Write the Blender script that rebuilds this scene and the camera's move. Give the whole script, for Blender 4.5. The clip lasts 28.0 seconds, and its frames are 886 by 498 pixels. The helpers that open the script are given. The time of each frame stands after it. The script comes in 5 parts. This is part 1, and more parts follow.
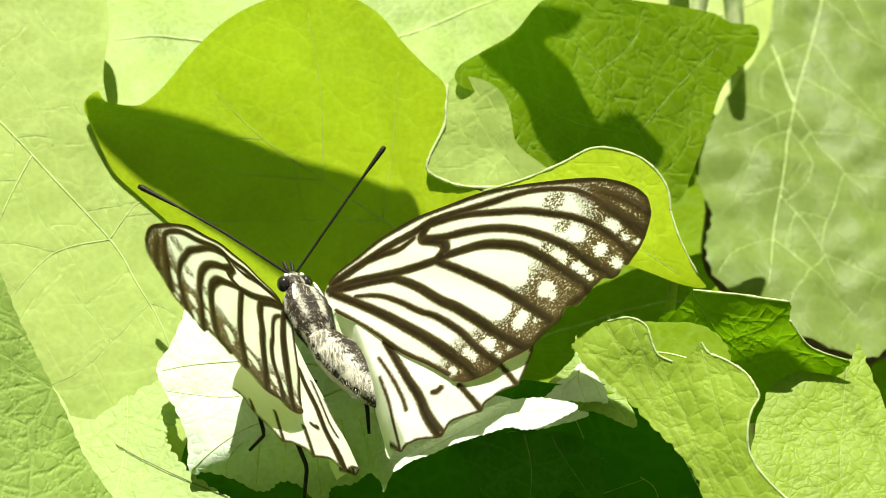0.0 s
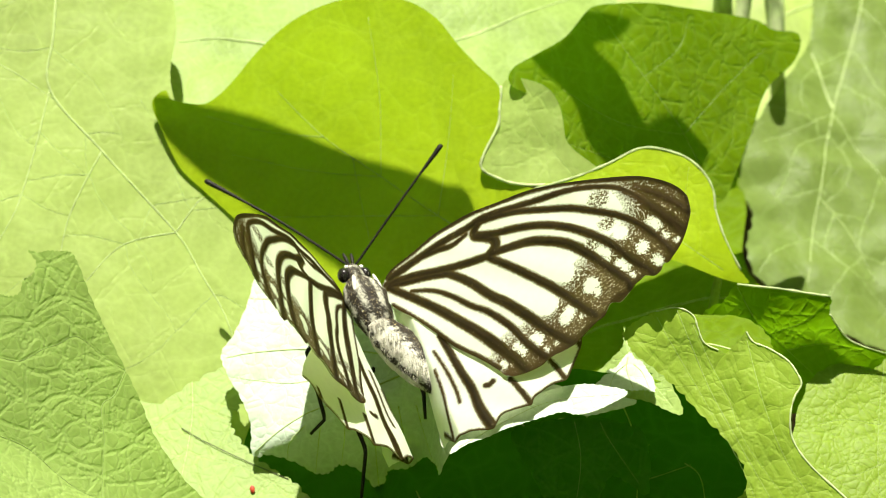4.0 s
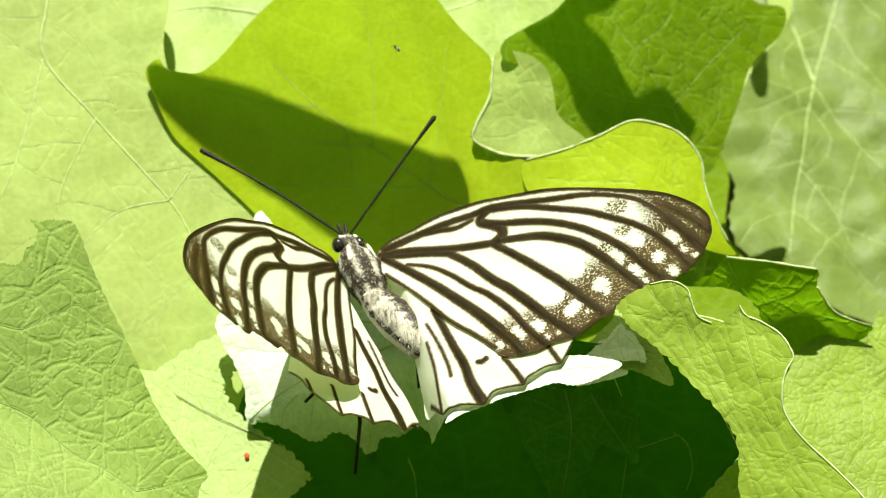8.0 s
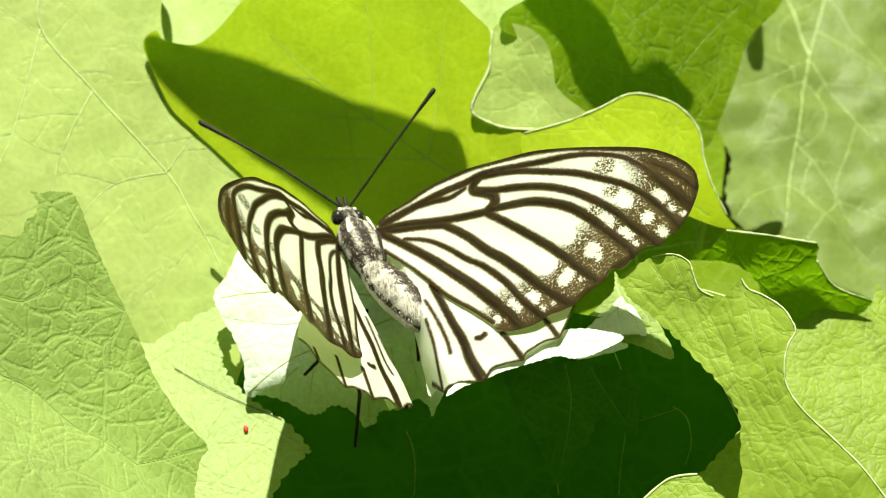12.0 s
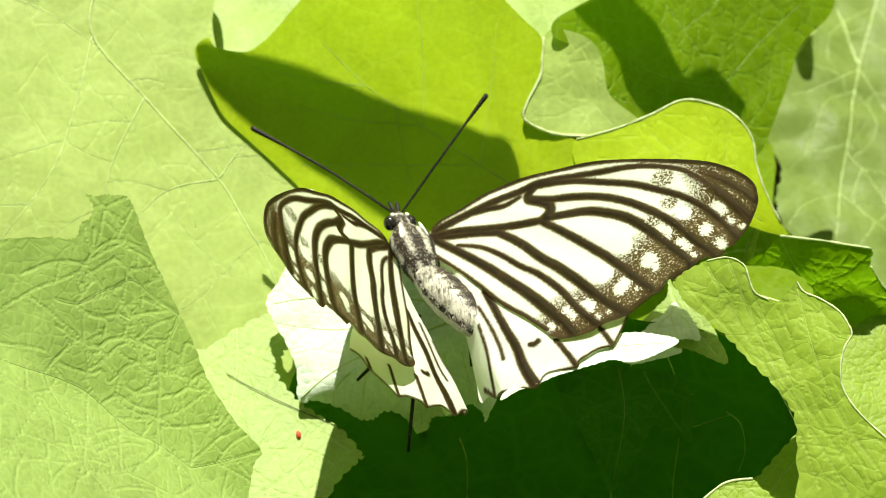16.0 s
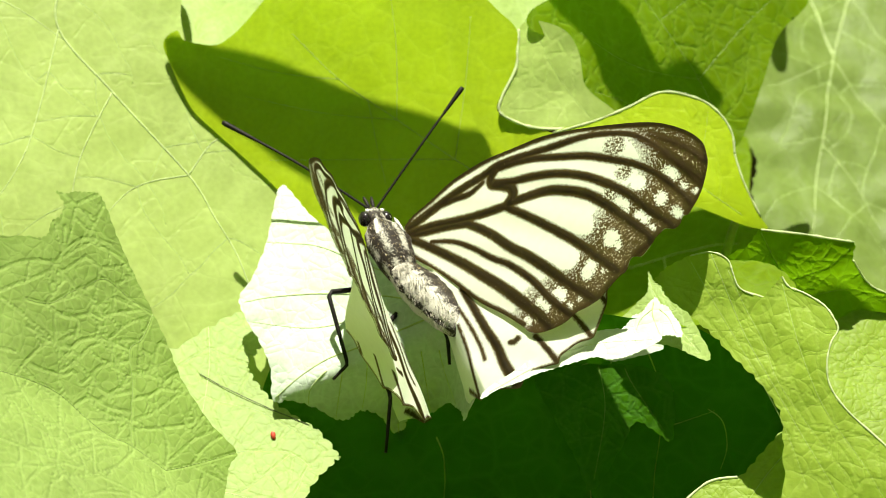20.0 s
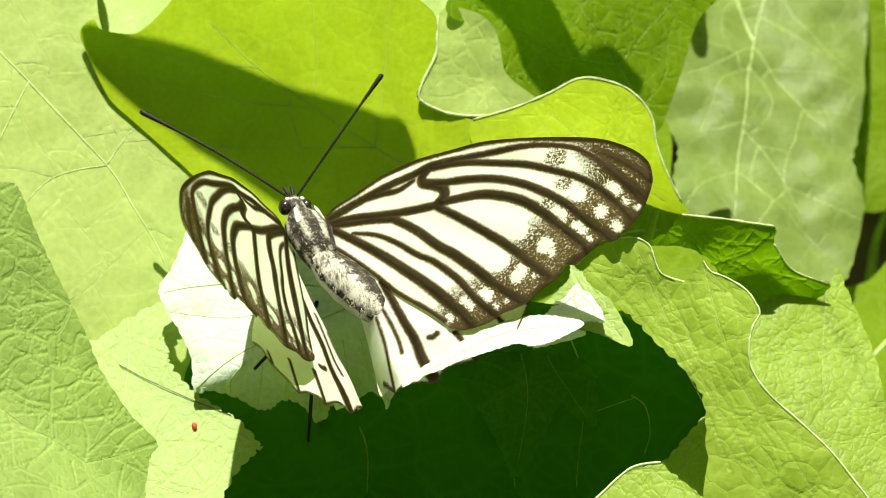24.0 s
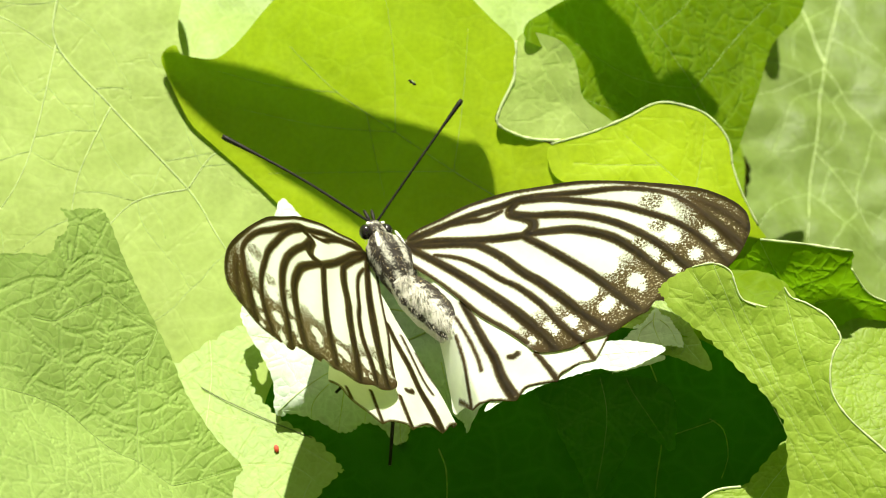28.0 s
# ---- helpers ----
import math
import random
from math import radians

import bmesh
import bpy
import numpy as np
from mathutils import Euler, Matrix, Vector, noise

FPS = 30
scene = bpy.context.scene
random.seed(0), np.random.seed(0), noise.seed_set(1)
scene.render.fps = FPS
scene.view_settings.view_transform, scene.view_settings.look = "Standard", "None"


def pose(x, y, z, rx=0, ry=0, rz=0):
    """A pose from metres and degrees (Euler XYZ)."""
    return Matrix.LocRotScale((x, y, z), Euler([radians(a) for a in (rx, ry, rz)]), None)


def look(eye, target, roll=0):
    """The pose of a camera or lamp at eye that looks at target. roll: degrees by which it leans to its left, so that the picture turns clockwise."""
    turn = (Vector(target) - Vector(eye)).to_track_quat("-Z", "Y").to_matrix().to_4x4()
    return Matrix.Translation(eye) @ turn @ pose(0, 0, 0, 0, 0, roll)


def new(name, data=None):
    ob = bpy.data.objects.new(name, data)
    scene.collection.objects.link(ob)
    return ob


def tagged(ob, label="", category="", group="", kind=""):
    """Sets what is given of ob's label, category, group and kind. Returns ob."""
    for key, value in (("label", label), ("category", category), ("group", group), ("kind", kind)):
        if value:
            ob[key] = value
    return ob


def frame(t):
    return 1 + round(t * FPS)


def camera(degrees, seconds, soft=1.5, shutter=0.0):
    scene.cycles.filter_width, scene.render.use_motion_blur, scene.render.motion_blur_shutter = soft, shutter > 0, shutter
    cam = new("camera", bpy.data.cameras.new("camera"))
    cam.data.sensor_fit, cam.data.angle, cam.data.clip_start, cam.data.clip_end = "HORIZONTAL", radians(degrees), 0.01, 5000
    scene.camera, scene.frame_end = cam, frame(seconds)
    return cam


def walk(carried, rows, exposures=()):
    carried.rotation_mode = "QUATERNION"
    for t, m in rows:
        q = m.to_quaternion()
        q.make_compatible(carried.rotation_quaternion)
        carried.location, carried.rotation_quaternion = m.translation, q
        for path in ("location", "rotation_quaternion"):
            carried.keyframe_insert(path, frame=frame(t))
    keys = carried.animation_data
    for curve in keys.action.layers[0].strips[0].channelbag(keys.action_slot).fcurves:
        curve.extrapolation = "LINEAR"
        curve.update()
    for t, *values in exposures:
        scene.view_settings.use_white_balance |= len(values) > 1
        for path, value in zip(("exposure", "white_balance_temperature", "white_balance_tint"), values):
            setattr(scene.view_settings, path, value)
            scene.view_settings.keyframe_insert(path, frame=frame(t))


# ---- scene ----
# ---- camera ----
cam = camera(20.0, 28.0, soft=0.4)
cam.data.dof.use_dof = True
cam.data.dof.focus_distance = 0.273
cam.data.dof.aperture_fstop = 45.0
PATH = [
    (0, pose(0.00936, -0.24610, 0.39342, 60.597, 1.168, 0.232)),
    (0.5, pose(0.00882, -0.25095, 0.39554, 60.703, 1.073, 0.201)),
    (1, pose(0.00918, -0.25600, 0.40023, 60.389, 0.966, 0.489)),
    (1.5, pose(0.00769, -0.25655, 0.39992, 60.165, 1.081, 0.465)),
    (2, pose(0.00855, -0.25631, 0.40031, 59.693, 1.234, 0.916)),
    (2.5, pose(0.00851, -0.25650, 0.40034, 59.918, 1.232, 1.148)),
    (3, pose(0.00702, -0.25735, 0.39742, 60.842, 1.224, 0.967)),
    (3.5, pose(0.00679, -0.25797, 0.39656, 61.099, 1.119, 1.069)),
    (5.5, pose(0.00341, -0.25762, 0.39737, 60.832, 0.811, 0.465)),
    (6, pose(0.00395, -0.25835, 0.39779, 60.801, 0.847, 0.539)),
    (6.5, pose(0.00474, -0.25900, 0.39863, 60.642, 0.771, 0.724)),
    (7, pose(0.00366, -0.25980, 0.39823, 60.614, 0.571, 0.564)),
    (7.5, pose(0.00159, -0.26035, 0.39773, 60.596, 0.345, 0.177)),
    (8, pose(0.00000, -0.25981, 0.40000, 60.000, -0.000, -0.000)),
    (8.5, pose(-0.00051, -0.25988, 0.40051, 59.766, -0.194, -0.009)),
    (9, pose(-0.00195, -0.25982, 0.40015, 59.673, -0.421, -0.194)),
    (9.5, pose(-0.00187, -0.26002, 0.39921, 59.709, -0.353, -0.239)),
    (10, pose(-0.00126, -0.26021, 0.39995, 59.493, -0.198, -0.197)),
    (10.5, pose(-0.00106, -0.25980, 0.39954, 59.483, -0.247, -0.115)),
    (11, pose(-0.00134, -0.25885, 0.40104, 59.125, -0.333, -0.130)),
    (11.5, pose(-0.00168, -0.25930, 0.40038, 59.268, -0.368, -0.184)),
    (12, pose(-0.00309, -0.25930, 0.39940, 59.433, -0.425, -0.458)),
    (12.5, pose(-0.00445, -0.25902, 0.39937, 59.392, -0.529, -0.648)),
    (14.5, pose(-0.00598, -0.25962, 0.39775, 60.285, -0.412, -0.334)),
    (15, pose(-0.00544, -0.25983, 0.39764, 60.186, -0.261, -0.099)),
    (15.5, pose(-0.00529, -0.26031, 0.39701, 60.195, -0.150, 0.077)),
    (16, pose(-0.00553, -0.26049, 0.39641, 60.172, -0.033, 0.154)),
    (16.5, pose(-0.00631, -0.26128, 0.39416, 60.484, 0.006, 0.165)),
    (17, pose(-0.00643, -0.26128, 0.39433, 60.304, 0.150, 0.263)),
    (17.5, pose(-0.00609, -0.26183, 0.39585, 59.962, 0.192, 0.530)),
    (18, pose(-0.00709, -0.26120, 0.39440, 60.091, 0.265, 0.504)),
    (18.5, pose(-0.00782, -0.25981, 0.39307, 60.198, 0.385, 0.495)),
    (19, pose(-0.00846, -0.25792, 0.39430, 59.866, 0.352, 0.613)),
    (19.5, pose(-0.01006, -0.25608, 0.39354, 59.982, 0.215, 0.129)),
    (20, pose(-0.00902, -0.25565, 0.39404, 60.015, -0.372, -1.073)),
    (20.5, pose(-0.00894, -0.25622, 0.39337, 60.365, -0.953, -2.412)),
    (21, pose(-0.00904, -0.25636, 0.39291, 60.622, -1.239, -3.218)),
    (21.5, pose(-0.00840, -0.25652, 0.39399, 60.505, -1.361, -3.202)),
    (23.5, pose(-0.00680, -0.25621, 0.39380, 59.328, -0.873, -2.832)),
    (24, pose(-0.00848, -0.25486, 0.39283, 59.880, -0.761, -2.813)),
    (24.5, pose(-0.00950, -0.25475, 0.39354, 60.051, -0.697, -2.565)),
    (25, pose(-0.01005, -0.25473, 0.39407, 60.024, -0.594, -2.294)),
    (25.5, pose(-0.01115, -0.25438, 0.39366, 60.053, -0.381, -2.314)),
    (26, pose(-0.00879, -0.25497, 0.39453, 59.927, -0.182, -1.551)),
    (26.5, pose(-0.01018, -0.25487, 0.39562, 59.718, -0.301, -1.566)),
    (27, pose(-0.01194, -0.25487, 0.39510, 59.809, -0.348, -1.803)),
    (27.5, pose(-0.01260, -0.25524, 0.39773, 59.470, -0.355, -1.872)),
    (28, pose(-0.01286, -0.25547, 0.39584, 59.982, -0.329, -1.950)),
]
walk(cam, PATH)

# ---- light: high sun from beyond the plants, clear sky ----
scene.view_settings.exposure = 1.36
SUN_EL, SUN_AZ = 80, -16          # elevation; azimuth from +y, positive to +x
world = bpy.data.worlds.new("sky")
scene.world = world
world.use_nodes = True
wn = world.node_tree
sky = wn.nodes.new("ShaderNodeTexSky")
sky.sky_type = "NISHITA"
sky.sun_disc = False
sky.sun_elevation = radians(SUN_EL)
sky.sun_rotation = radians(SUN_AZ)
sky.dust_density = 6.0
sky.ozone_density = 0.2
sky.air_density = 0.7
wn.links.new(sky.outputs["Color"], wn.nodes["Background"].inputs["Color"])
wn.nodes["Background"].inputs["Strength"].default_value = 0.016
sun_data = bpy.data.lights.new("sun", "SUN")
sun_data.energy = 5.0
sun_data.angle = radians(0.5)
sun_data.color = (1.0, 0.98, 0.86)
sun = new("sun", sun_data)
to_sun = Vector((math.sin(radians(SUN_AZ)) * math.cos(radians(SUN_EL)), math.cos(radians(SUN_AZ)) * math.cos(radians(SUN_EL)), math.sin(radians(SUN_EL))))
sun.matrix_world = look(to_sun * 2.0, (0, 0, 0))

MM = 0.001


# ---- materials ----
def node_mat(name):
    mat = bpy.data.materials.new(name)
    mat.use_nodes = True
    nt = mat.node_tree
    nt.nodes.clear()
    out = nt.nodes.new("ShaderNodeOutputMaterial")

    def add(kind, **inputs):
        nd = nt.nodes.new("ShaderNode" + kind)
        for key, val in inputs.items():
            sock = nd.inputs[key.replace("_", " ")] if isinstance(key, str) else nd.inputs[key]
            if hasattr(val, "links"):
                nt.links.new(val, sock)
            else:
                sock.default_value = val
        return nd

    return mat, nt, out, add


def mix_rgb(nt, fac, a, b, mode="MIX"):
    nd = nt.nodes.new("ShaderNodeMix")
    nd.data_type, nd.blend_type = "RGBA", mode
    for idx, val in ((0, fac), (6, a), (7, b)):
        if hasattr(val, "links"):
            nt.links.new(val, nd.inputs[idx])
        else:
            nd.inputs[idx].default_value = val
    return nd.outputs[2]


def math_node(nt, op, a, b=0.0, clamp=False):
    nd = nt.nodes.new("ShaderNodeMath")
    nd.operation, nd.use_clamp = op, clamp
    for idx, val in ((0, a), (1, b)):
        if hasattr(val, "links"):
            nt.links.new(val, nd.inputs[idx])
        else:
            nd.inputs[idx].default_value = val
    return nd.outputs[0]


def ramp(nt, fac, lo, hi, a=0.0, b=1.0):
    nd = nt.nodes.new("ShaderNodeMapRange")
    nd.clamp = True
    nt.links.new(fac, nd.inputs[0])
    for i, v in enumerate((lo, hi, a, b)):
        nd.inputs[i + 1].default_value = v
    return nd.outputs[0]


def leaf_mat(name, top, glow, cell=1.9, net=0.5, relief=0.25, share=0.45, rough=0.5, gloss=0.2, puff=0.55):
    """top: colour of the lit face; glow: colour of the light let through; cell: size in mm of the vein net."""
    mat, nt, out, add = node_mat(name)
    co = add("TexCoord").outputs["Object"]
    warp = add("TexNoise", Vector=co, Scale=260.0, Detail=2.0)
    wv = nt.nodes.new("ShaderNodeVectorMath")
    wv.operation = "MULTIPLY_ADD"
    nt.links.new(warp.outputs["Color"], wv.inputs[0])
    wv.inputs[1].default_value = (0.0016, 0.0016, 0.0016)
    nt.links.new(co, wv.inputs[2])
    net1 = nt.nodes.new("ShaderNodeTexVoronoi")
    net1.feature = "DISTANCE_TO_EDGE"
    nt.links.new(wv.outputs[0], net1.inputs["Vector"])
    net1.inputs["Scale"].default_value = 1000.0 / (cell * 2.6)
    net2 = nt.nodes.new("ShaderNodeTexVoronoi")
    net2.feature = "DISTANCE_TO_EDGE"
    nt.links.new(wv.outputs[0], net2.inputs["Vector"])
    net2.inputs["Scale"].default_value = 1000.0 / cell
    line1 = ramp(nt, net1.outputs["Distance"], 0.0, 0.07, 1.0, 0.0)
    line2 = ramp(nt, net2.outputs["Distance"], 0.0, 0.10, 0.7, 0.0)
    near = add("Attribute")
    near.attribute_name = "vein_distance"
    lines = math_node(nt, "MAXIMUM", math_node(nt, "MULTIPLY", math_node(nt, "MAXIMUM", line1, line2), 0.6), ramp(nt, near.outputs["Fac"], 0.05, 0.3, 1.0, 0.0))
    blotch = add("TexNoise", Vector=co, Scale=55.0, Detail=4.0, Roughness=0.6)
    fine = add("TexNoise", Vector=co, Scale=1500.0, Detail=3.0)
    patch = ramp(nt, blotch.outputs["Fac"], 0.3, 0.7)
    dark = tuple(c * 0.72 for c in top[:3]) + (1,)
    base = mix_rgb(nt, patch, dark, (*top[:3], 1))
    base = mix_rgb(nt, ramp(nt, fine.outputs["Fac"], 0.35, 0.65, 0.0, 0.25), base, tuple(min(1, c * 1.5) for c in top[:3]) + (1,))
    pale = tuple(min(1.0, c * 1.25 + 0.06) for c in top[:3]) + (1,)
    base = mix_rgb(nt, math_node(nt, "MULTIPLY", lines, net), base, pale)
    gl_dark = tuple(c * 0.75 for c in glow[:3]) + (1,)
    thru = mix_rgb(nt, patch, gl_dark, (*glow[:3], 1))
    thru = mix_rgb(nt, math_node(nt, "MULTIPLY", lines, net * 0.8), thru, tuple(min(1.0, c * 1.5 + 0.03) for c in glow[:3]) + (1,))
    pillow1 = math_node(nt, "POWER", ramp(nt, net1.outputs["Distance"], 0.0, 0.22), 0.6)
    pillow2 = math_node(nt, "POWER", ramp(nt, net2.outputs["Distance"], 0.0, 0.2), 0.6)
    height = math_node(nt, "ADD", math_node(nt, "MULTIPLY", pillow1, 0.35), math_node(nt, "MULTIPLY", pillow2, 0.28))
    height = math_node(nt, "MULTIPLY", height, 1.0)
    height = math_node(nt, "ADD", height, math_node(nt, "MULTIPLY", fine.outputs["Fac"], 0.25))
    swell = math_node(nt, "POWER", ramp(nt, near.outputs["Fac"], 0.02, 0.3), 0.9)
    height = math_node(nt, "ADD", height, math_node(nt, "MULTIPLY", swell, puff))
    bump = add("Bump", Height=height, Strength=0.8, Distance=relief * MM)
    front = add("BsdfPrincipled", Base_Color=base, Roughness=rough, Normal=bump.outputs[0])
    front.inputs["Specular IOR Level"].default_value = gloss
    back = add("BsdfTranslucent", Color=thru, Normal=bump.outputs[0])
    mix = add("MixShader", Fac=share)
    nt.links.new(front.outputs[0], mix.inputs[1])
    nt.links.new(back.outputs[0], mix.inputs[2])
    nt.links.new(mix.outputs[0], out.inputs["Surface"])
    return mat


def plain_mat(name, colour, rough=0.5, scale=900.0, vary=0.3, relief=0.05, share=0.0, spec=0.4):
    mat, nt, out, add = node_mat(name)
    co = add("TexCoord").outputs["Object"]
    n1 = add("TexNoise", Vector=co, Scale=scale, Detail=4.0)
    n2 = add("TexNoise", Vector=co, Scale=scale * 0.12, Detail=3.0)
    f = math_node(nt, "MULTIPLY", math_node(nt, "ADD", n1.outputs["Fac"], n2.outputs["Fac"]), 0.5)
    col = mix_rgb(nt, ramp(nt, f, 0.35, 0.65), tuple(c * (1 - vary) for c in colour) + (1,), tuple(min(1, c * (1 + vary)) for c in colour) + (1,))
    bump = add("Bump", Height=n1.outputs["Fac"], Strength=0.7, Distance=relief * MM)
    bs = add("BsdfPrincipled", Base_Color=col, Roughness=rough, Normal=bump.outputs[0])
    bs.inputs["Specular IOR Level"].default_value = spec
    if share:
        tr = add("BsdfTranslucent", Color=col)
        mix = add("MixShader", Fac=share)
        nt.links.new(bs.outputs[0], mix.inputs[1])
        nt.links.new(tr.outputs[0], mix.inputs[2])
        nt.links.new(mix.outputs[0], out.inputs["Surface"])
    else:
        nt.links.new(bs.outputs[0], out.inputs["Surface"])
    return mat


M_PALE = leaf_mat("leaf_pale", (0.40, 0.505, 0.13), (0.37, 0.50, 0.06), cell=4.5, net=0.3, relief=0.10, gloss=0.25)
M_PALEB = leaf_mat("leaf_grey_green", (0.17, 0.235, 0.05), (0.21, 0.30, 0.02), cell=4.5, net=0.35, relief=0.2)
M_NET = leaf_mat("leaf_netted", (0.325, 0.44, 0.115), (0.30, 0.44, 0.04), cell=1.3, net=0.35, relief=0.12, puff=0.8)
M_NET2 = leaf_mat("leaf_fresh", (0.235, 0.335, 0.03), (0.26, 0.44, 0.01), cell=1.3, net=0.25, relief=0.2)
M_LOBE = leaf_mat("leaf_lobed", (0.28, 0.385, 0.04), (0.30, 0.48, 0.02), cell=2.6, net=0.25, relief=0.28, puff=0.25)
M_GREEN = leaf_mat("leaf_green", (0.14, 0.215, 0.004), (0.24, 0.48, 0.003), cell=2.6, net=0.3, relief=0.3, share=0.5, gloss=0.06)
# Lighter green for the sunlit patch on the dark leaf.
M_LIT_PATCH = leaf_mat("leaf_lit_patch", (0.055, 0.17, 0.004), (0.10, 0.40, 0.004), cell=2.2, net=0.4, relief=0.2, gloss=0.06)
# Bright yellow-green top colour stands for sunlight glowing through the leaf.
M_GLOW = leaf_mat("leaf_glow_colour", (0.34, 0.45, 0.006), (0.29, 0.54, 0.003), cell=4.0, net=0.15, relief=0.10, share=0.35)
# Near-black green: the butterfly's shadow is put into the leaf colour.
M_DEEP_SHADED = leaf_mat("leaf_shade_green", (0.012, 0.056, 0.003), (0.075, 0.29, 0.004), cell=3.0, net=0.3, relief=0.15, gloss=0.06, share=0.45)
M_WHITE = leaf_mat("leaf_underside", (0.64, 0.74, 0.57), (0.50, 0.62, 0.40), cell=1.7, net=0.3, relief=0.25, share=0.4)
# Duller copy of the pale underside, with shade beneath the butterfly in its colour.
M_WHITE_SHADED = leaf_mat("leaf_underside_shaded", (0.56, 0.64, 0.46), (0.42, 0.55, 0.25), cell=2.0, net=0.3, relief=0.3)
M_VEIN = plain_mat("vein_pale", (0.46, 0.56, 0.22), 0.5, share=0.3)
M_VEINLET = plain_mat("veinlet", (0.34, 0.45, 0.13), 0.5, share=0.4)
M_RIM = plain_mat("leaf_rim", (0.55, 0.62, 0.32), 0.5, share=0.4)
M_STEM = plain_mat("stem", (0.22, 0.32, 0.08), 0.5, share=0.1)
M_BLACK = plain_mat("chitin_black", (0.012, 0.010, 0.008), 0.5, 2500.0, 0.4, spec=0.12)
M_SOIL = plain_mat("soil", (0.13, 0.072, 0.047), 0.95, 120.0, 0.5, 4.0)
M_RED = plain_mat("red_speck", (0.45, 0.05, 0.02), 0.6)


# ---- mesh helpers ----
def part(name, bm, material, parent, label=""):
    me = bpy.data.meshes.new(name)
    bm.to_mesh(me)
    bm.free()
    for p in me.polygons:
        p.use_smooth = True
    me.materials.append(material)
    ob = new(name, me)
    ob.parent = parent
    if label:
        ob["label"] = label
    return ob


def spline(points, steps, closed=False):
    """Catmull-Rom through the points."""
    pts = [Vector(p) for p in points]
    n, res = len(pts), []
    last = n if closed else n - 1
    for i in range(last):
        if closed:
            a, b, c, d = pts[i - 1], pts[i], pts[(i + 1) % n], pts[(i + 2) % n]
        else:
            a, b, c, d = pts[max(i - 1, 0)], pts[i], pts[i + 1], pts[min(i + 2, n - 1)]
        for k in range(steps):
            t = k / steps
            res.append(0.5 * ((2 * b) + (c - a) * t + (2 * a - 5 * b + 4 * c - d) * t * t + (3 * b - a - 3 * c + d) * t ** 3))
    if not closed:
        res.append(pts[-1])
    return res


def tube(points, radii, sides=6):
    """A bmesh tube along points (3D), with a radius at each."""
    bm = bmesh.new()
    rings, side = [], None
    n = len(points)
    for i, p in enumerate(points):
        d = (points[min(i + 1, n - 1)] - points[max(i - 1, 0)]).normalized()
        if side is None:
            side = d.orthogonal().normalized()
        side = (side - d * side.dot(d)).normalized()
        up = d.cross(side)
        rings.append([bm.verts.new(p + (side * math.cos(2 * math.pi * k / sides) + up * math.sin(2 * math.pi * k / sides)) * radii[i]) for k in range(sides)])
    for a, b in zip(rings, rings[1:]):
        for k in range(sides):
            bm.faces.new((a[k], a[(k + 1) % sides], b[(k + 1) % sides], b[k]))
    bm.faces.new(rings[0][::-1])
    bm.faces.new(rings[-1])
    return bm


from mathutils.geometry import delaunay_2d_cdt


def fill(outline, step):
    """Triangles that fill a 2D outline, with inner points about step apart."""
    xs, ys = [p.x for p in outline], [p.y for p in outline]
    n = len(outline)
    poly = np.array([(p.x, p.y) for p in outline])
    gx, gy = np.meshgrid(np.arange(min(xs), max(xs), step), np.arange(min(ys), max(ys), step * 0.866))
    gx = gx + (np.arange(gx.shape[0]) % 2)[:, None] * step / 2
    q = np.stack([gx.ravel(), gy.ravel()], 1)
    inside = np.zeros(len(q), bool)
    near = np.full(len(q), 1e9)
    for i in range(n):
        (x0, y0), (x1, y1) = poly[i], poly[(i + 1) % n]
        if y0 != y1:
            cross = ((y0 > q[:, 1]) != (y1 > q[:, 1])) & (q[:, 0] < (x1 - x0) * (q[:, 1] - y0) / (y1 - y0) + x0)
            inside ^= cross
        near = np.minimum(near, (q[:, 0] - x0) ** 2 + (q[:, 1] - y0) ** 2)
    keep = q[inside & (near > (0.45 * step) ** 2)]
    verts = [Vector(p) for p in poly] + [Vector(p) for p in keep]
    edges = [(i, (i + 1) % n) for i in range(n)]
    v, _, f, *_ = delaunay_2d_cdt(verts, edges, [], 1, 1e-5)
    return v, f


def seg_dist(x, y, line):
    best = 1e9
    for (ax, ay), (bx, by) in zip(line, line[1:]):
        vx, vy = bx - ax, by - ay
        t = np.clip(((x - ax) * vx + (y - ay) * vy) / (vx * vx + vy * vy + 1e-9), 0, 1)
        best = np.minimum(best, np.hypot(x - ax - t * vx, y - ay - t * vy))
    return best


def in_poly(x, y, poly):
    inside = np.zeros(len(x), bool)
    for (x0, y0), (x1, y1) in zip(poly, poly[1:] + poly[:1]):
        if y0 != y1:
            inside ^= ((y0 > y) != (y1 > y)) & (x < (x1 - x0) * (y - y0) / (y1 - y0) + x0)
    return inside


# ---- ground ----
bm = bmesh.new()
bmesh.ops.create_grid(bm, x_segments=90, y_segments=90, size=1.2)
for v in bm.verts:
    v.co.z = 0.012 * noise.noise(v.co * 14) + 0.006 * noise.noise(v.co * 45)
ring = [v for v in bm.verts if max(abs(v.co.x), abs(v.co.y)) > 1.19]
for v in ring:
    v.co.x *= 250
    v.co.y *= 250
    v.co.z = 0
ground = part("ground", bm, M_SOIL, None)
tagged(ground, "bare brown soil under the plants", "ground", kind="structure")


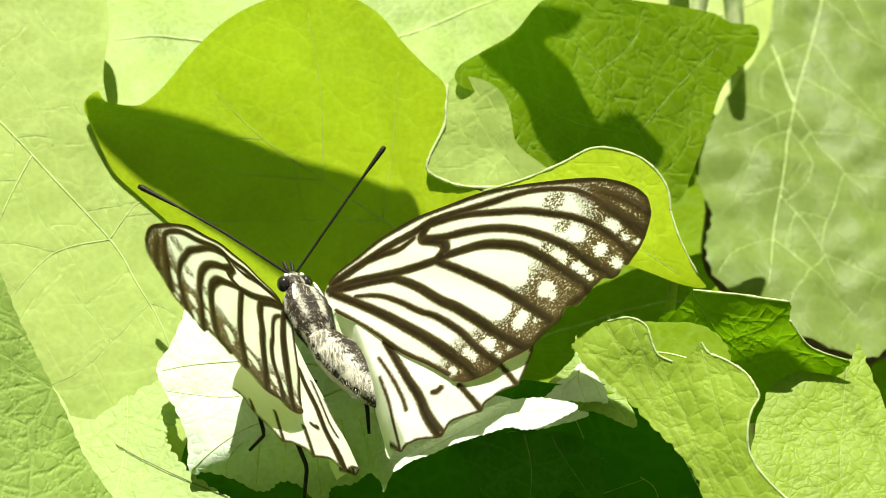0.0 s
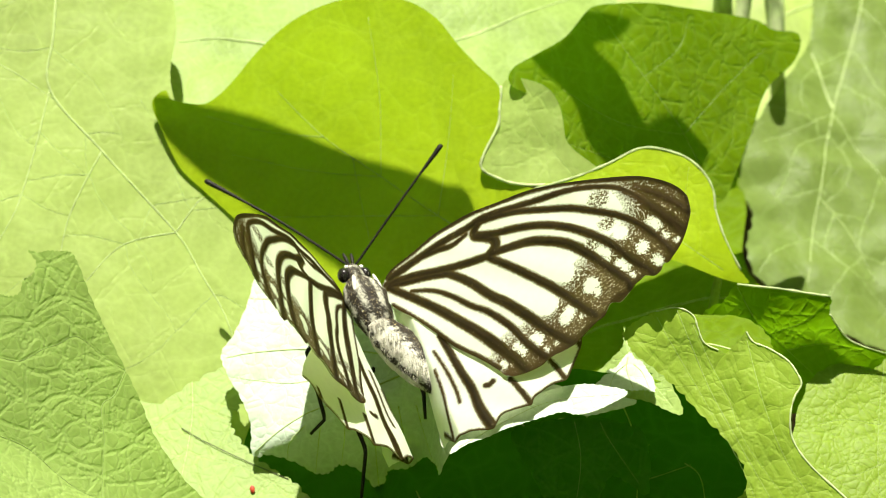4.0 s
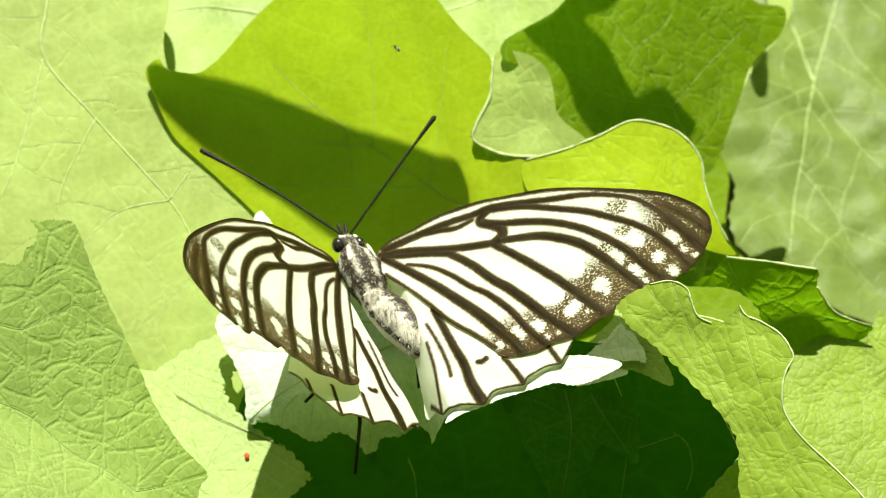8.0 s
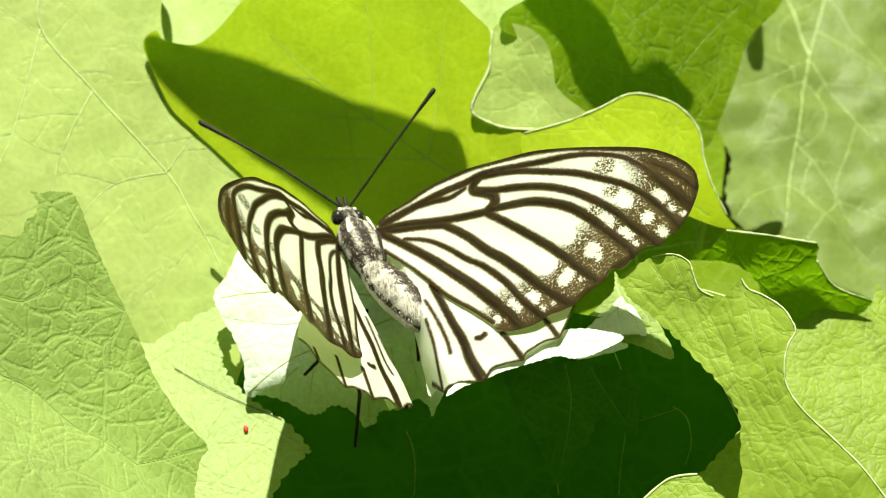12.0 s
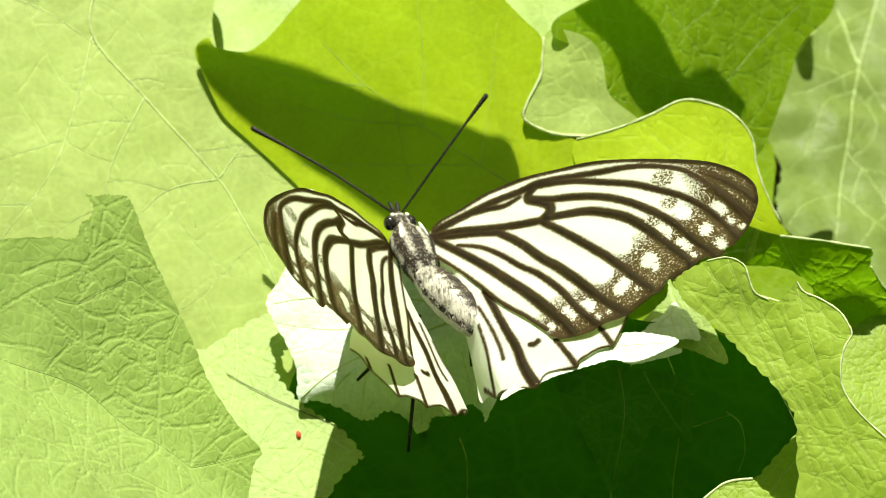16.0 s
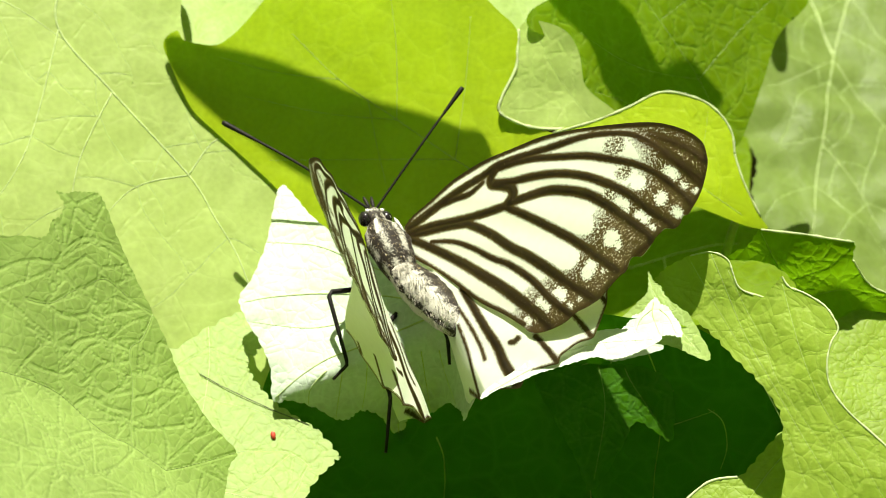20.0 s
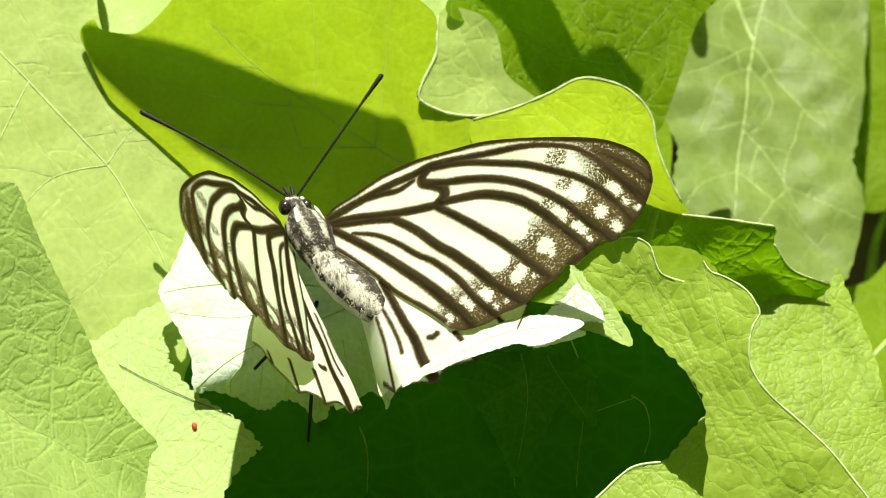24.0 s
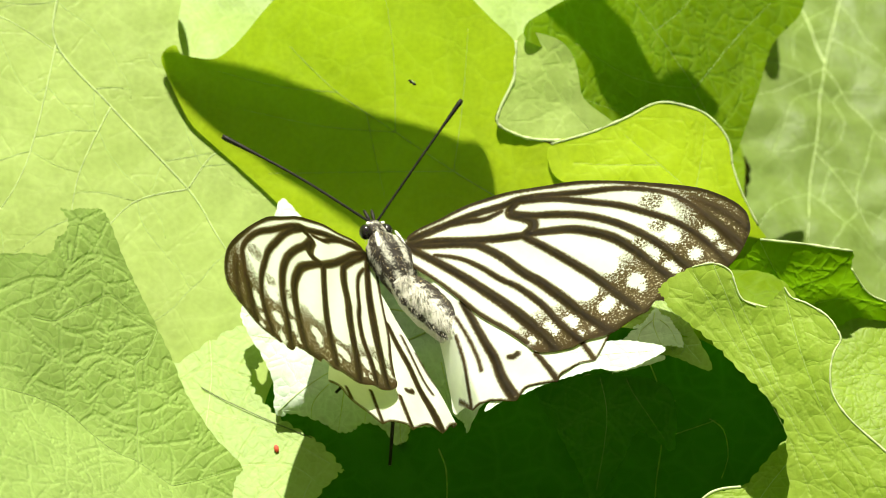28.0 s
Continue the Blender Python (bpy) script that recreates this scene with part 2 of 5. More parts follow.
# ---- leaves ----
def vein_net(mains, poly, spacing, rng):
    """Side veins that branch off the main ones and stop where they meet another: (level, points)."""
    px, py = np.array([p.x for p in poly]), np.array([p.y for p in poly])
    x0, y0, cell = px.min(), py.min(), 0.4
    nx, ny = int((px.max() - x0) / cell) + 2, int((py.max() - y0) / cell) + 2
    gx, gy = np.meshgrid(x0 + cell * np.arange(nx), y0 + cell * np.arange(ny))
    mask = in_poly(gx.ravel(), gy.ravel(), [(p.x, p.y) for p in poly]).reshape(ny, nx)
    taken, found, queue = {}, [], []

    def put(path, idx):
        for x, y in path:
            taken.setdefault((int((x - x0) / 0.5), int((y - y0) / 0.5)), set()).add(idx)

    def walk_out(path, n):
        res = []
        for (ax, ay), (bx, by) in zip(path, path[1:]):
            k = max(1, int(math.hypot(bx - ax, by - ay) / 0.4))
            res += [(ax + (bx - ax) * i / k, ay + (by - ay) * i / k) for i in range(k)]
        return res + [path[-1]]

    for w, line in mains:
        path = walk_out([(p.x, p.y) for p in spline([(*p, 0) for p in line], 6)], 0)
        put(path, len(queue))
        queue.append((path, 0))
    idx, count = 0, len(queue)
    while idx < len(queue):
        path, level = queue[idx]
        if level < 2:
            gap = spacing * (1.0, 0.5, 0.4)[level]
            at, side = gap * rng.uniform(0.3, 0.7), rng.choice((-1, 1))
            total = len(path) * 0.4
            while at < total - 0.5:
                i = int(at / 0.4)
                if 0 < i < len(path) - 1:
                    for sgn in ((side, -side) if level == 0 else (side,)):
                        tx, ty = path[i + 1][0] - path[i - 1][0], path[i + 1][1] - path[i - 1][1]
                        ang = math.atan2(ty, tx) + sgn * radians(rng.uniform(42, 68) if level == 0 else rng.uniform(60, 95))
                        x, y = path[i]
                        line, bend = [(x, y)], rng.uniform(-0.02, 0.02) - sgn * 0.01
                        for step in range(int((16, 8, 4)[level] / 0.4)):
                            ang += bend + rng.uniform(-0.12, 0.12)
                            x, y = x + 0.4 * math.cos(ang), y + 0.4 * math.sin(ang)
                            ci, cj = int((x - x0) / cell), int((y - y0) / cell)
                            if not (0 <= ci < nx and 0 <= cj < ny) or not mask[cj, ci]:
                                break
                            line.append((x, y))
                            hit = taken.get((int((x - x0) / 0.5), int((y - y0) / 0.5)), ())
                            if step > 2 and any(h != idx for h in hit):
                                break
                        if len(line) > 3:
                            put(line, len(queue))
                            queue.append((line, level + 1))
                            found.append((level + 1, line))
                side = -side
                at += gap * rng.uniform(0.75, 1.3)
        idx += 1
        if len(queue) > 2500:
            break
    return found


def veinlets(lines, lift):
    """All the small side veins as one mesh of thin three-sided tubes."""
    verts, faces = [], []
    for level, line in lines:
        pts = line[::2] + [line[-1]]
        r0 = (0.085, 0.075, 0.055)[level - 1]
        for i, (x, y) in enumerate(pts):
            a, b = pts[max(i - 1, 0)], pts[min(i + 1, len(pts) - 1)]
            d = math.hypot(b[0] - a[0], b[1] - a[1]) + 1e-9
            nx, ny = -(b[1] - a[1]) / d, (b[0] - a[0]) / d
            r = r0 * (1 - 0.5 * i / len(pts))
            h = lift(x, y)
            base = len(verts)
            verts += [((x + nx * r) * MM, (y + ny * r) * MM, (h - 0.03) * MM), (x * MM, y * MM, (h + r * 0.8) * MM), ((x - nx * r) * MM, (y - ny * r) * MM, (h - 0.03) * MM)]
            if i:
                faces += [(base - 3, base - 2, base + 1, base), (base - 2, base - 1, base + 2, base + 1)]
    me = bpy.data.meshes.new("veinlets")
    me.from_pydata(verts, [], faces)
    for p in me.polygons:
        p.use_smooth = True
    return me


def leaf(name, label, material, m, outline, veins=(), base=(0, 0), folds=(), rims=(), wave=0.6, cup=0.0, teeth=0.0, seed=0, step=1.6, vein=1.0, high=False, branch=0.0, roll=None, fine=0.45, stalk=True):
    """A leaf blade in its own plane (mm), with its veins, rims and a stalk down to the ground."""
    root = new(name)
    root.matrix_world = m
    tagged(root, label, "leaf")
    pts = [Vector((p.x, p.y)) for p in spline([(*p, 0) for p in outline], 7, True)]
    rng = random.Random(seed)
    if teeth:
        n = len(pts)
        for i, p in enumerate(list(pts)):
            d = pts[(i + 1) % n] - pts[i - 1]
            nrm = Vector((d.y, -d.x)).normalized()
            pts[i] = p + nrm * teeth * (0.9 if i % 3 == 0 else -0.35) * rng.uniform(0.3, 1.2)
    cx, cy = sum(p.x for p in pts) / len(pts), sum(p.y for p in pts) / len(pts)
    size = max(max(abs(p.x - cx), abs(p.y - cy)) for p in pts)

    def height(x, y):
        h = cup * ((x - cx) ** 2 + (y - cy) ** 2) / size ** 2
        h += wave * noise.noise(Vector((x / 11 + seed * 7.3, y / 11, seed)))
        h += wave * 0.35 * noise.noise(Vector((x / 4 + seed * 3.1, y / 4, seed)))
        for (ax, ay), (bx, by), angle, width in folds:
            ln = math.hypot(bx - ax, by - ay)
            d = ((bx - ax) * (y - ay) - (by - ay) * (x - ax)) / ln
            h += math.tan(radians(angle)) * (math.sqrt(d * d + width * width) - width) * (0.5 if d < 0 else 1.0)
        if roll:
            (ax, ay), (bx, by), angle, width, end = roll
            d = ((bx - ax) * (y - ay) - (by - ay) * (x - ax)) / math.hypot(bx - ax, by - ay)
            if end:
                (ax, ay), (bx, by) = end
                d2 = ((bx - ax) * (y - ay) - (by - ay) * (x - ax)) / math.hypot(bx - ax, by - ay)
                d = (d + d2 - math.sqrt((d - d2) ** 2 + 4.0)) / 2
            h += math.tan(radians(angle)) * (math.sqrt(d * d + width * width) + d) / 2
        return h

    def groove(x, y):
        g = 0.0
        for w, line in veins:
            for (ax, ay), (bx, by) in zip(line, line[1:]):
                vx, vy = bx - ax, by - ay
                t = max(0.0, min(1.0, ((x - ax) * vx + (y - ay) * vy) / (vx * vx + vy * vy + 1e-9)))
                d2 = (x - ax - t * vx) ** 2 + (y - ay - t * vy) ** 2
                g = max(g, math.exp(-d2 / (0.22 if branch else 2.2)) * w)
        return g

    sink = 0.12 if branch else 0.5
    net = vein_net(veins, pts, branch, rng) if branch else []
    v, f = fill(pts, fine if branch else step)
    dist = np.full(len(v), 5.0)
    if net:
        q = np.array([(p.x, p.y) for p in v])
        spots = np.array([p for _, line in net for p in line] + [(p.x, p.y) for _, line in veins for p in spline([(*p, 0) for p in line], 12)])
        for i in range(0, len(q), 400):
            dist[i:i + 400] = np.sqrt(((q[i:i + 400, None] - spots[None]) ** 2).sum(2).min(1))
    bm = bmesh.new()
    layer = bm.verts.layers.float.new("vein_distance")
    vs = []
    for p, dv in zip(v, dist):
        b = bm.verts.new((p.x * MM, p.y * MM, (height(p.x, p.y) - sink * groove(p.x, p.y)) * MM))
        b[layer] = float(dv)
        vs.append(b)
    for tri in f:
        try:
            bm.faces.new([vs[i] for i in tri])
        except ValueError:
            pass
    part("blade", bm, material, root)
    for w, line in veins:
        if branch and vein < 1 and w < 0.2:
            continue
        path = spline([(*p, 0) for p in line], 8)
        n = len(path)
        path3 = [Vector((p.x, p.y, height(p.x, p.y) - 0.86 * sink * groove(p.x, p.y))) * MM for p in path]
        part("vein", tube(path3, [w * MM * (1 - 0.6 * i / (n - 1)) * (0.26 if branch else 0.7) * vein for i in range(n)]), M_VEINLET if vein < 1 else M_VEIN, root)
    if net and vein >= 1:
        me = veinlets([n for n in net if n[0] == 1], lambda x, y: height(x, y) - sink * groove(x, y))
        me.materials.append(M_VEINLET)
        small = new("vein_network", me)
        small.parent = root
        small["kind"] = "stuff"
    for w, line in rims:
        path = spline([(*p, 0) for p in line], 8)
        n = len(path)
        path3 = [Vector((p.x, p.y, height(p.x, p.y))) * MM for p in path]
        part("margin", tube(path3, [w * MM * (0.7 + 0.5 * noise.noise(Vector((i * 0.4, seed, 0)))) for i in range(n)]), M_RIM, root)
    if not stalk:
        return root
    # stalk, in the leaf's own space
    inv = m.inverted()
    top = m @ Vector((base[0] * MM, base[1] * MM, (height(*base) - 0.6) * MM))
    foot = Vector((top.x * 0.6, top.y + 0.08, -0.004))
    bends = [top, top + Vector((0, 0.010, -0.011)), top + Vector((0, 0.034, -0.06)), foot]
    if high:
        # stalks of the added shading leaves follow the sun's line, so they hardly cast shadows
        bends = [top, top + to_sun * 0.12, top + to_sun * 0.25, top + to_sun * 0.3 + Vector((-0.15, 0.3, -0.05)), Vector((top.x - 0.35, top.y + 0.7, -0.004))]
    path = spline([inv @ p for p in bends], 8)
    n = len(path) - 1
    part("stalk", tube(path, [(0.1 + 0.6 * max(0, i / n - 0.6) if high else 0.35 + 0.75 * i / n) * MM for i in range(n + 1)], 8), M_STEM, root)
    return root


leaf('broad_leaf', 'pale sunlit green leaf with a branching pale midrib', M_PALE,
     pose(-0.0337, 0.0111, 0.2505, 43.46, 5.99, 5.65),
     [(-40.4, 33.5), (-29.5, 37.2), (-15.4, 38.1), (-4, 37.3), (-0.9, 28.1), (-1.3, 19.7), (1.7, 11.6), (9, 1.5), (15.5, -6.2), (18.4, -14), (14.4, -22.7), (7.7, -28.5), (-2.4, -31.6), (-15.7, -30.7), (-29.1, -27), (-38.7, -12), (-42.8, 9.3)],
     veins=[(0.55, [(-15.8, 38.1), (-16, 25.7), (-16.1, 18.1), (-9.4, 10.2), (0, 0), (3.3, -5.3), (6.2, -10.2), (8.8, -17.3)]),
            (0.35, [(-40, 27.4), (-28.7, 23.4), (-21.6, 20.7), (-15.6, 16.8)]),
            (0.3, [(-16.1, 18.1), (-18.2, 6.8), (-20.6, -0.6), (-26.8, -10.2)]),
            (0.3, [(-9.4, 10.2), (-13.1, 1.2), (-14.1, -7.5)]),
            (0.3, [(0, 0), (2.7, 4.2), (4.7, 5)]),
            (0.3, [(0, 0), (-6.8, -2.1), (-12, -8.8)])],
     base=(-15.4, 36.6), wave=0.28, cup=-0.2, seed=1, vein=1.2, branch=9, fine=0.55)
leaf('broad_leaf', 'pale yellow-green leaf lying low with a small red speck', M_NET,
     pose(-0.0229, -0.0181, 0.2325, 25.13, 0.94, 0.44),
     [(-20.4, 19.3), (-13.1, 11.7), (-7.9, 14.7), (-3.8, 16.8), (-1.5, 13.1), (-1.8, 11.7), (-3.2, 9.7), (-2.7, 8.3), (-0.8, 5.4), (2.1, 2.9), (5.1, 0.7), (7.5, -2.4), (7.2, -3.3), (5.1, -5.7), (3.2, -9.6), (3, -13.1), (-1.6, -17.1), (-14.2, -18.6), (-27.3, -14.5), (-29.5, 7.9)],
     veins=[(0.25, [(-12.6, -4.7), (-6.6, -7), (3.2, -9.6)]),
            (0.2, [(-7.9, 14.7), (-7.6, 9), (-8.4, 0.5)])],
     base=(-18.3, -7.1), wave=0.12, cup=0.1, teeth=0.35, seed=2, branch=5)
leaf('broad_leaf', 'textured mid-green leaf with a torn upper edge and netted veins', M_NET,
     pose(-0.0373, -0.0262, 0.2497, 24.22, 40.42, 16.26),
     [(-35.3, -9.3), (-28.9, -4.6), (-22.6, -0.6), (-18.1, 1.5), (-16.7, 1.9), (-15.9, 2.7), (-16.0, 4.0), (-15.3, 4.9), (-15.4, 6.2), (-16.7, 7.0), (-15.5, 7.3), (-14.5, 8.0), (-13.4, 8.4), (-12.2, 8.9), (-10.9, 8.2), (-8.5, 6.0), (-5.2, 3.5), (-1.7, 0.9), (1.6, -1.6), (4.9, -4.2), (9.3, -6.7), (13.7, -8.2), (13.4, -9.7), (13.7, -12.2), (14.5, -19.3), (10.0, -26.5), (-18.6, -41.4), (-32.6, -44.4)],
     veins=[(0.28, [(-26.2, -13.4), (-17.9, -12.6), (-12.4, -11.4), (-8.3, -11.2), (-2.7, -13.0), (1.2, -12.9), (5.8, -13.6)]),
            (0.2, [(-15.5, -4.1), (-13.0, -3.5), (-11.1, -1.4), (-9.8, -0.3), (-7.9, 1.4), (-4.0, 0.8), (-1.3, 0.5)]),
            (0.15, [(-20.1, -3.3), (-17.1, -0.7), (-13.9, 0.2), (-11.0, -0.8)]),
            (0.2, [(-1.3, 0.5), (-1.5, -2.2), (-2.4, -3.8), (-0.8, -6.8), (0.1, -9.5), (1.2, -12.9)]),
            (0.15, [(-12.9, -10.0), (-9.0, -9.3), (-7.8, -8.5), (-6.5, -9.2), (-5.1, -6.8), (-2.1, -4.9)]),
            (0.15, [(-14.4, -6.6), (-10.7, -6.9), (-8.9, -6.3), (-8.2, -5.3), (-6.2, -4.2), (-4.2, -3.9), (-2.4, -3.9)]),
            (0.15, [(-10.7, -6.9), (-12.0, -4.3), (-11.2, -4.0), (-9.3, -3.7), (-9.0, -5.3)]),
            (0.15, [(-16.0, 7.2), (-13.7, 6.6), (-12.0, 5.9), (-9.7, 4.1)]),
            (0.15, [(-14.4, 4.1), (-13.7, 1.9), (-13.9, 0.3)]),
            (0.14, [(-13.7, 1.9), (-12.0, 3.9), (-10.8, 4.5), (-8.7, 4.8)]),
            (0.14, [(-9.8, -0.3), (-7.4, -1.6), (-6.6, -1.8), (-5.1, -0.9), (-2.7, 0.4)]),
            (0.14, [(-11.2, -4.0), (-10.1, -3.7), (-8.1, -2.4), (-6.7, -2.3)]),
            (0.15, [(1.0, -10.9), (4.3, -9.4), (6.8, -8.0), (7.6, -7.1), (6.5, -5.7), (4.0, -3.6)]),
            (0.14, [(-0.3, -8.2), (2.0, -6.6), (3.0, -4.6), (3.9, -3.7)]),
            (0.14, [(-5.7, -7.7), (-4.5, -8.7), (-2.8, -8.8), (-0.6, -7.5)]),
            (0.14, [(-6.6, -11.7), (-5.0, -10.1), (-2.5, -10.1), (0.1, -9.5)]),
            (0.15, [(-1.3, -5.8), (0.8, -4.9), (0.6, -2.0), (1.8, -1.7)]),
            (0.14, [(2.0, -6.6), (3.6, -9.3)]),
            (0.14, [(-11.0, 2.5), (-9.0, 2.1), (-7.2, 1.3)]),
            (0.14, [(-9.7, 4.1), (-7.3, 4.1), (-5.8, 3.5)]),
            (0.2, [(5.8, -13.6), (9.6, -11.1), (13.6, -8.3)]),
            (0.14, [(1.0, -10.9), (1.8, -12.6)]),
            (0.14, [(4.3, -9.4), (5.5, -11.1), (5.8, -13.4)]),
            (0.16, [(-8.3, -11.2), (-8.5, -18.4), (-10.1, -26.5)]),
            (0.14, [(-12.2, -20.6), (-7.8, -18.4), (-2.6, -13.2)]),
            (0.14, [(-8.5, -18.4), (-8.3, -22.4), (-1.9, -17.9), (1.3, -13.6)]),
            (0.16, [(-12.4, -11.4), (-16.4, -20.7), (-20.3, -30.6)])],
     base=(7.9, -22.4),
     folds=[((-12.4, -11.9), (5.8, -13.6), 24, 1.5)], wave=0.35, cup=-1.0, teeth=0.12, seed=3, branch=7, fine=0.25, vein=0.8)
leaf('broad_leaf', 'large yellow-green leaf with a sunlit glow put into its colour', M_GLOW,
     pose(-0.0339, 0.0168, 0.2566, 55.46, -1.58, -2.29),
     [(-3, 7.5), (-2.6, 8.8), (-1.3, 9.5), (-0.4, 8.3), (3.1, 7.7), (5, 8.6), (7, 10.5), (10.5, 14.6), (14.7, 18.1), (19.6, 20.2), (24.5, 20.8), (28.7, 20.1), (32.2, 17.9), (35, 14.4), (37.5, 11.7), (39.8, 9.3), (39.8, 6.4), (39.5, 4.5), (37.8, 1), (37.5, -0.7), (39.4, -1.9), (42, -2.8), (45, -4), (45.8, -7), (45.2, -14), (44.6, -22), (41, -27.6), (35, -28.7), (26.7, -25.3), (18.3, -17.6), (14.1, -13.4), (9.9, -9), (6.4, -5.7), (3.2, -2.8), (0.7, -0.4), (-0.7, 2.1), (-2, 5)],
     veins=[(0.35, [(43.5, -14), (38, -10.1), (32.3, -6.5), (25.3, -1.6), (18.3, 3.4), (12.6, 9.1)]),
            (0.22, [(32.3, -6.5), (33.6, 2.6), (34.3, 11)]),
            (0.22, [(25.3, -1.6), (25.2, 8.3), (23.8, 18.2)]),
            (0.2, [(32.3, -6.5), (21.1, -6.4), (9.9, -6.4)]),
            (0.2, [(25.3, -1.6), (16.9, -0.8), (7, 1.4)]),
            (0.2, [(21.8, 0.9), (22.8, -4.3), (23.9, -9.3)]),
            (0.2, [(18.3, 3.4), (11.2, 4.2), (3.5, 6.3)])],
     base=(43.5, -14), wave=0.15, cup=0.0, seed=4, vein=0.28)
leaf('folded_leaf', 'folded green leaf with a pale curled margin', M_GREEN,
     pose(0.0039, 0.0114, 0.2590, 47.86, 19.06, 19.85),
     [(11.2, 0.3), (9.9, 4.3), (8.6, 9.3), (3.9, 10.8), (3.9, 13), (7.2, 15.5), (11.5, 18.6), (14.5, 22.4), (16.6, 23.8), (22.5, 25.1), (30.2, 25.6), (39.2, 25.7), (42.2, 24.8), (46.2, 24.8), (45.5, 21.1), (41, 16.3), (38.2, 9.9), (35.8, 4.5), (33.2, -0), (29, 0.9), (22.4, 2.9), (17.4, 1.3), (12.4, 0.1)],
     veins=[(0.35, [(32.4, 0.6), (28.5, 8.4), (22.7, 15.1), (17.8, 21.1)]),
            (0.25, [(28.5, 8.4), (19.2, 8.5), (11, 11.6)]),
            (0.25, [(28.5, 8.4), (34.6, 15.5), (40.9, 21.9)]),
            (0.2, [(30.8, 4.2), (20.8, 3.4), (10.1, 4.7)]),
            (0.2, [(22.7, 15.1), (27.9, 19.8), (29.7, 24.7)])],
     base=(32.4, 1.4), wave=0.5, cup=0.5, seed=5, vein=0.5, branch=5, fine=0.5)
leaf('folded_leaf', 'pale curled flap beside a folded green leaf', M_PALE,
     pose(0.0040, 0.0155, 0.2568, 55.39, -1.48, -2.14),
     [(-0.2, -0.3), (0.1, 1.5), (1.8, 5), (2, 7.3), (2.2, 9.9), (3.4, 11), (5.5, 10.7), (7.6, 9.8), (8.9, 8.3), (9.6, 6.2), (10, 3.4), (11.1, 1.9), (13.2, 0.2), (13.8, -0.6), (11.1, -1.7), (8.3, -2.3), (4.1, -2.2), (1.5, -1.4)],
     veins=[(0.2, [(11.1, -1.3), (8.3, 2.1), (5.9, 5.9), (4.1, 10.2)]),
            (0.16, [(8.3, 2.1), (4.1, 0.2), (0.7, -0.2)]),
            (0.16, [(5.9, 5.9), (3.4, 4.5), (1.5, 3.7)]),
            (0.16, [(7.9, -1.3), (7.5, 2.8), (8.7, 7.3)])],
     base=(10, -0.4),
     folds=[((10.4, -0.8), (4.5, 10.2), 10, 2)],
     rims=[(0.24, [(2.2, 9.9), (2, 7.3), (1.8, 5), (0.1, 1.5), (-0.2, -0.3), (1.5, -1.4), (4.1, -2.2), (8.3, -2.3), (11.1, -1.7)])], wave=0.6, cup=0.2, seed=20, vein=0.5, branch=4.5, fine=0.45)
leaf('folded_leaf', 'bright green leaf curling forward along a pale rim', M_GLOW,
     pose(0.0233, 0.0151, 0.2593, 51.12, 1.62, 2),
     [(-13.1, -4.6), (-8.3, -3.3), (-4.1, -1.6), (-0, 0.3), (4.3, -0.5), (6.9, -2.3), (8.4, -4.7), (8.7, -7.3), (9.7, -10.7), (11.7, -14.8), (12.6, -16.3), (9.5, -15.9), (5, -14.2), (0, -12.6), (-5.5, -11.5), (-10.5, -10), (-13.1, -8.0)],
     veins=[(0.3, [(9.5, -14.8), (4, -11), (-0.1, -7.4), (-4.2, -3.7)]),
            (0.2, [(4, -11), (4.8, -7.3), (5.6, -2.2)]),
            (0.2, [(-0.1, -7.4), (-5.6, -7.4), (-10.4, -7.0)])],
     base=(9.5, -14.8),
     rims=[(0.2, [(-13.1, -4.6), (-8.3, -3.3), (-4.1, -1.6), (-0, 0.3), (4.3, -0.5), (6.9, -2.3), (8.4, -4.7), (8.7, -7.3)]),
           (0.18, [(8.7, -7.3), (9.7, -10.7), (11.7, -14.8)])], wave=0.6, cup=-1.5, seed=6, vein=0.5, branch=5, fine=0.45)
leaf('broad_leaf', 'tall pale grey-green leaf with a straight pale midrib', M_PALEB,
     pose(0.0497, 0.0503, 0.2339, 26.9, 9.08, 4.58),
     [(5.1, 46.9), (1.5, 29.1), (-5.5, 16.4), (-9.2, 8.8), (-10.7, 0.7), (-9.2, -3.9), (-10.5, -9.2), (-9.2, -14.1), (-2.3, -18.8), (1.4, -21.9), (10, -24.5), (13.5, -21), (16.5, -11.1), (16, -3.7), (17.7, 2.3), (21, 18.1), (25.4, 50.7)],
     veins=[(0.55, [(12.4, 48.2), (8.8, 32.4), (3.7, 15.5), (0.3, 0), (-2.5, -15.2)]),
            (0.25, [(3.7, 15.5), (8, 7.9), (12.4, 1.6)]),
            (0.25, [(0.3, 0), (4.3, -5.2), (7.7, -13.2)]),
            (0.25, [(3.7, 15.5), (-1.7, 11.7), (-6.9, 9)]),
            (0.75, [(3.9, 16.6), (2.9, 21.1), (1.7, 26.9)])],
     base=(12.2, 46.9), wave=1.5, cup=-2.0, teeth=0.3, seed=7, vein=1.0, branch=8, fine=0.6)
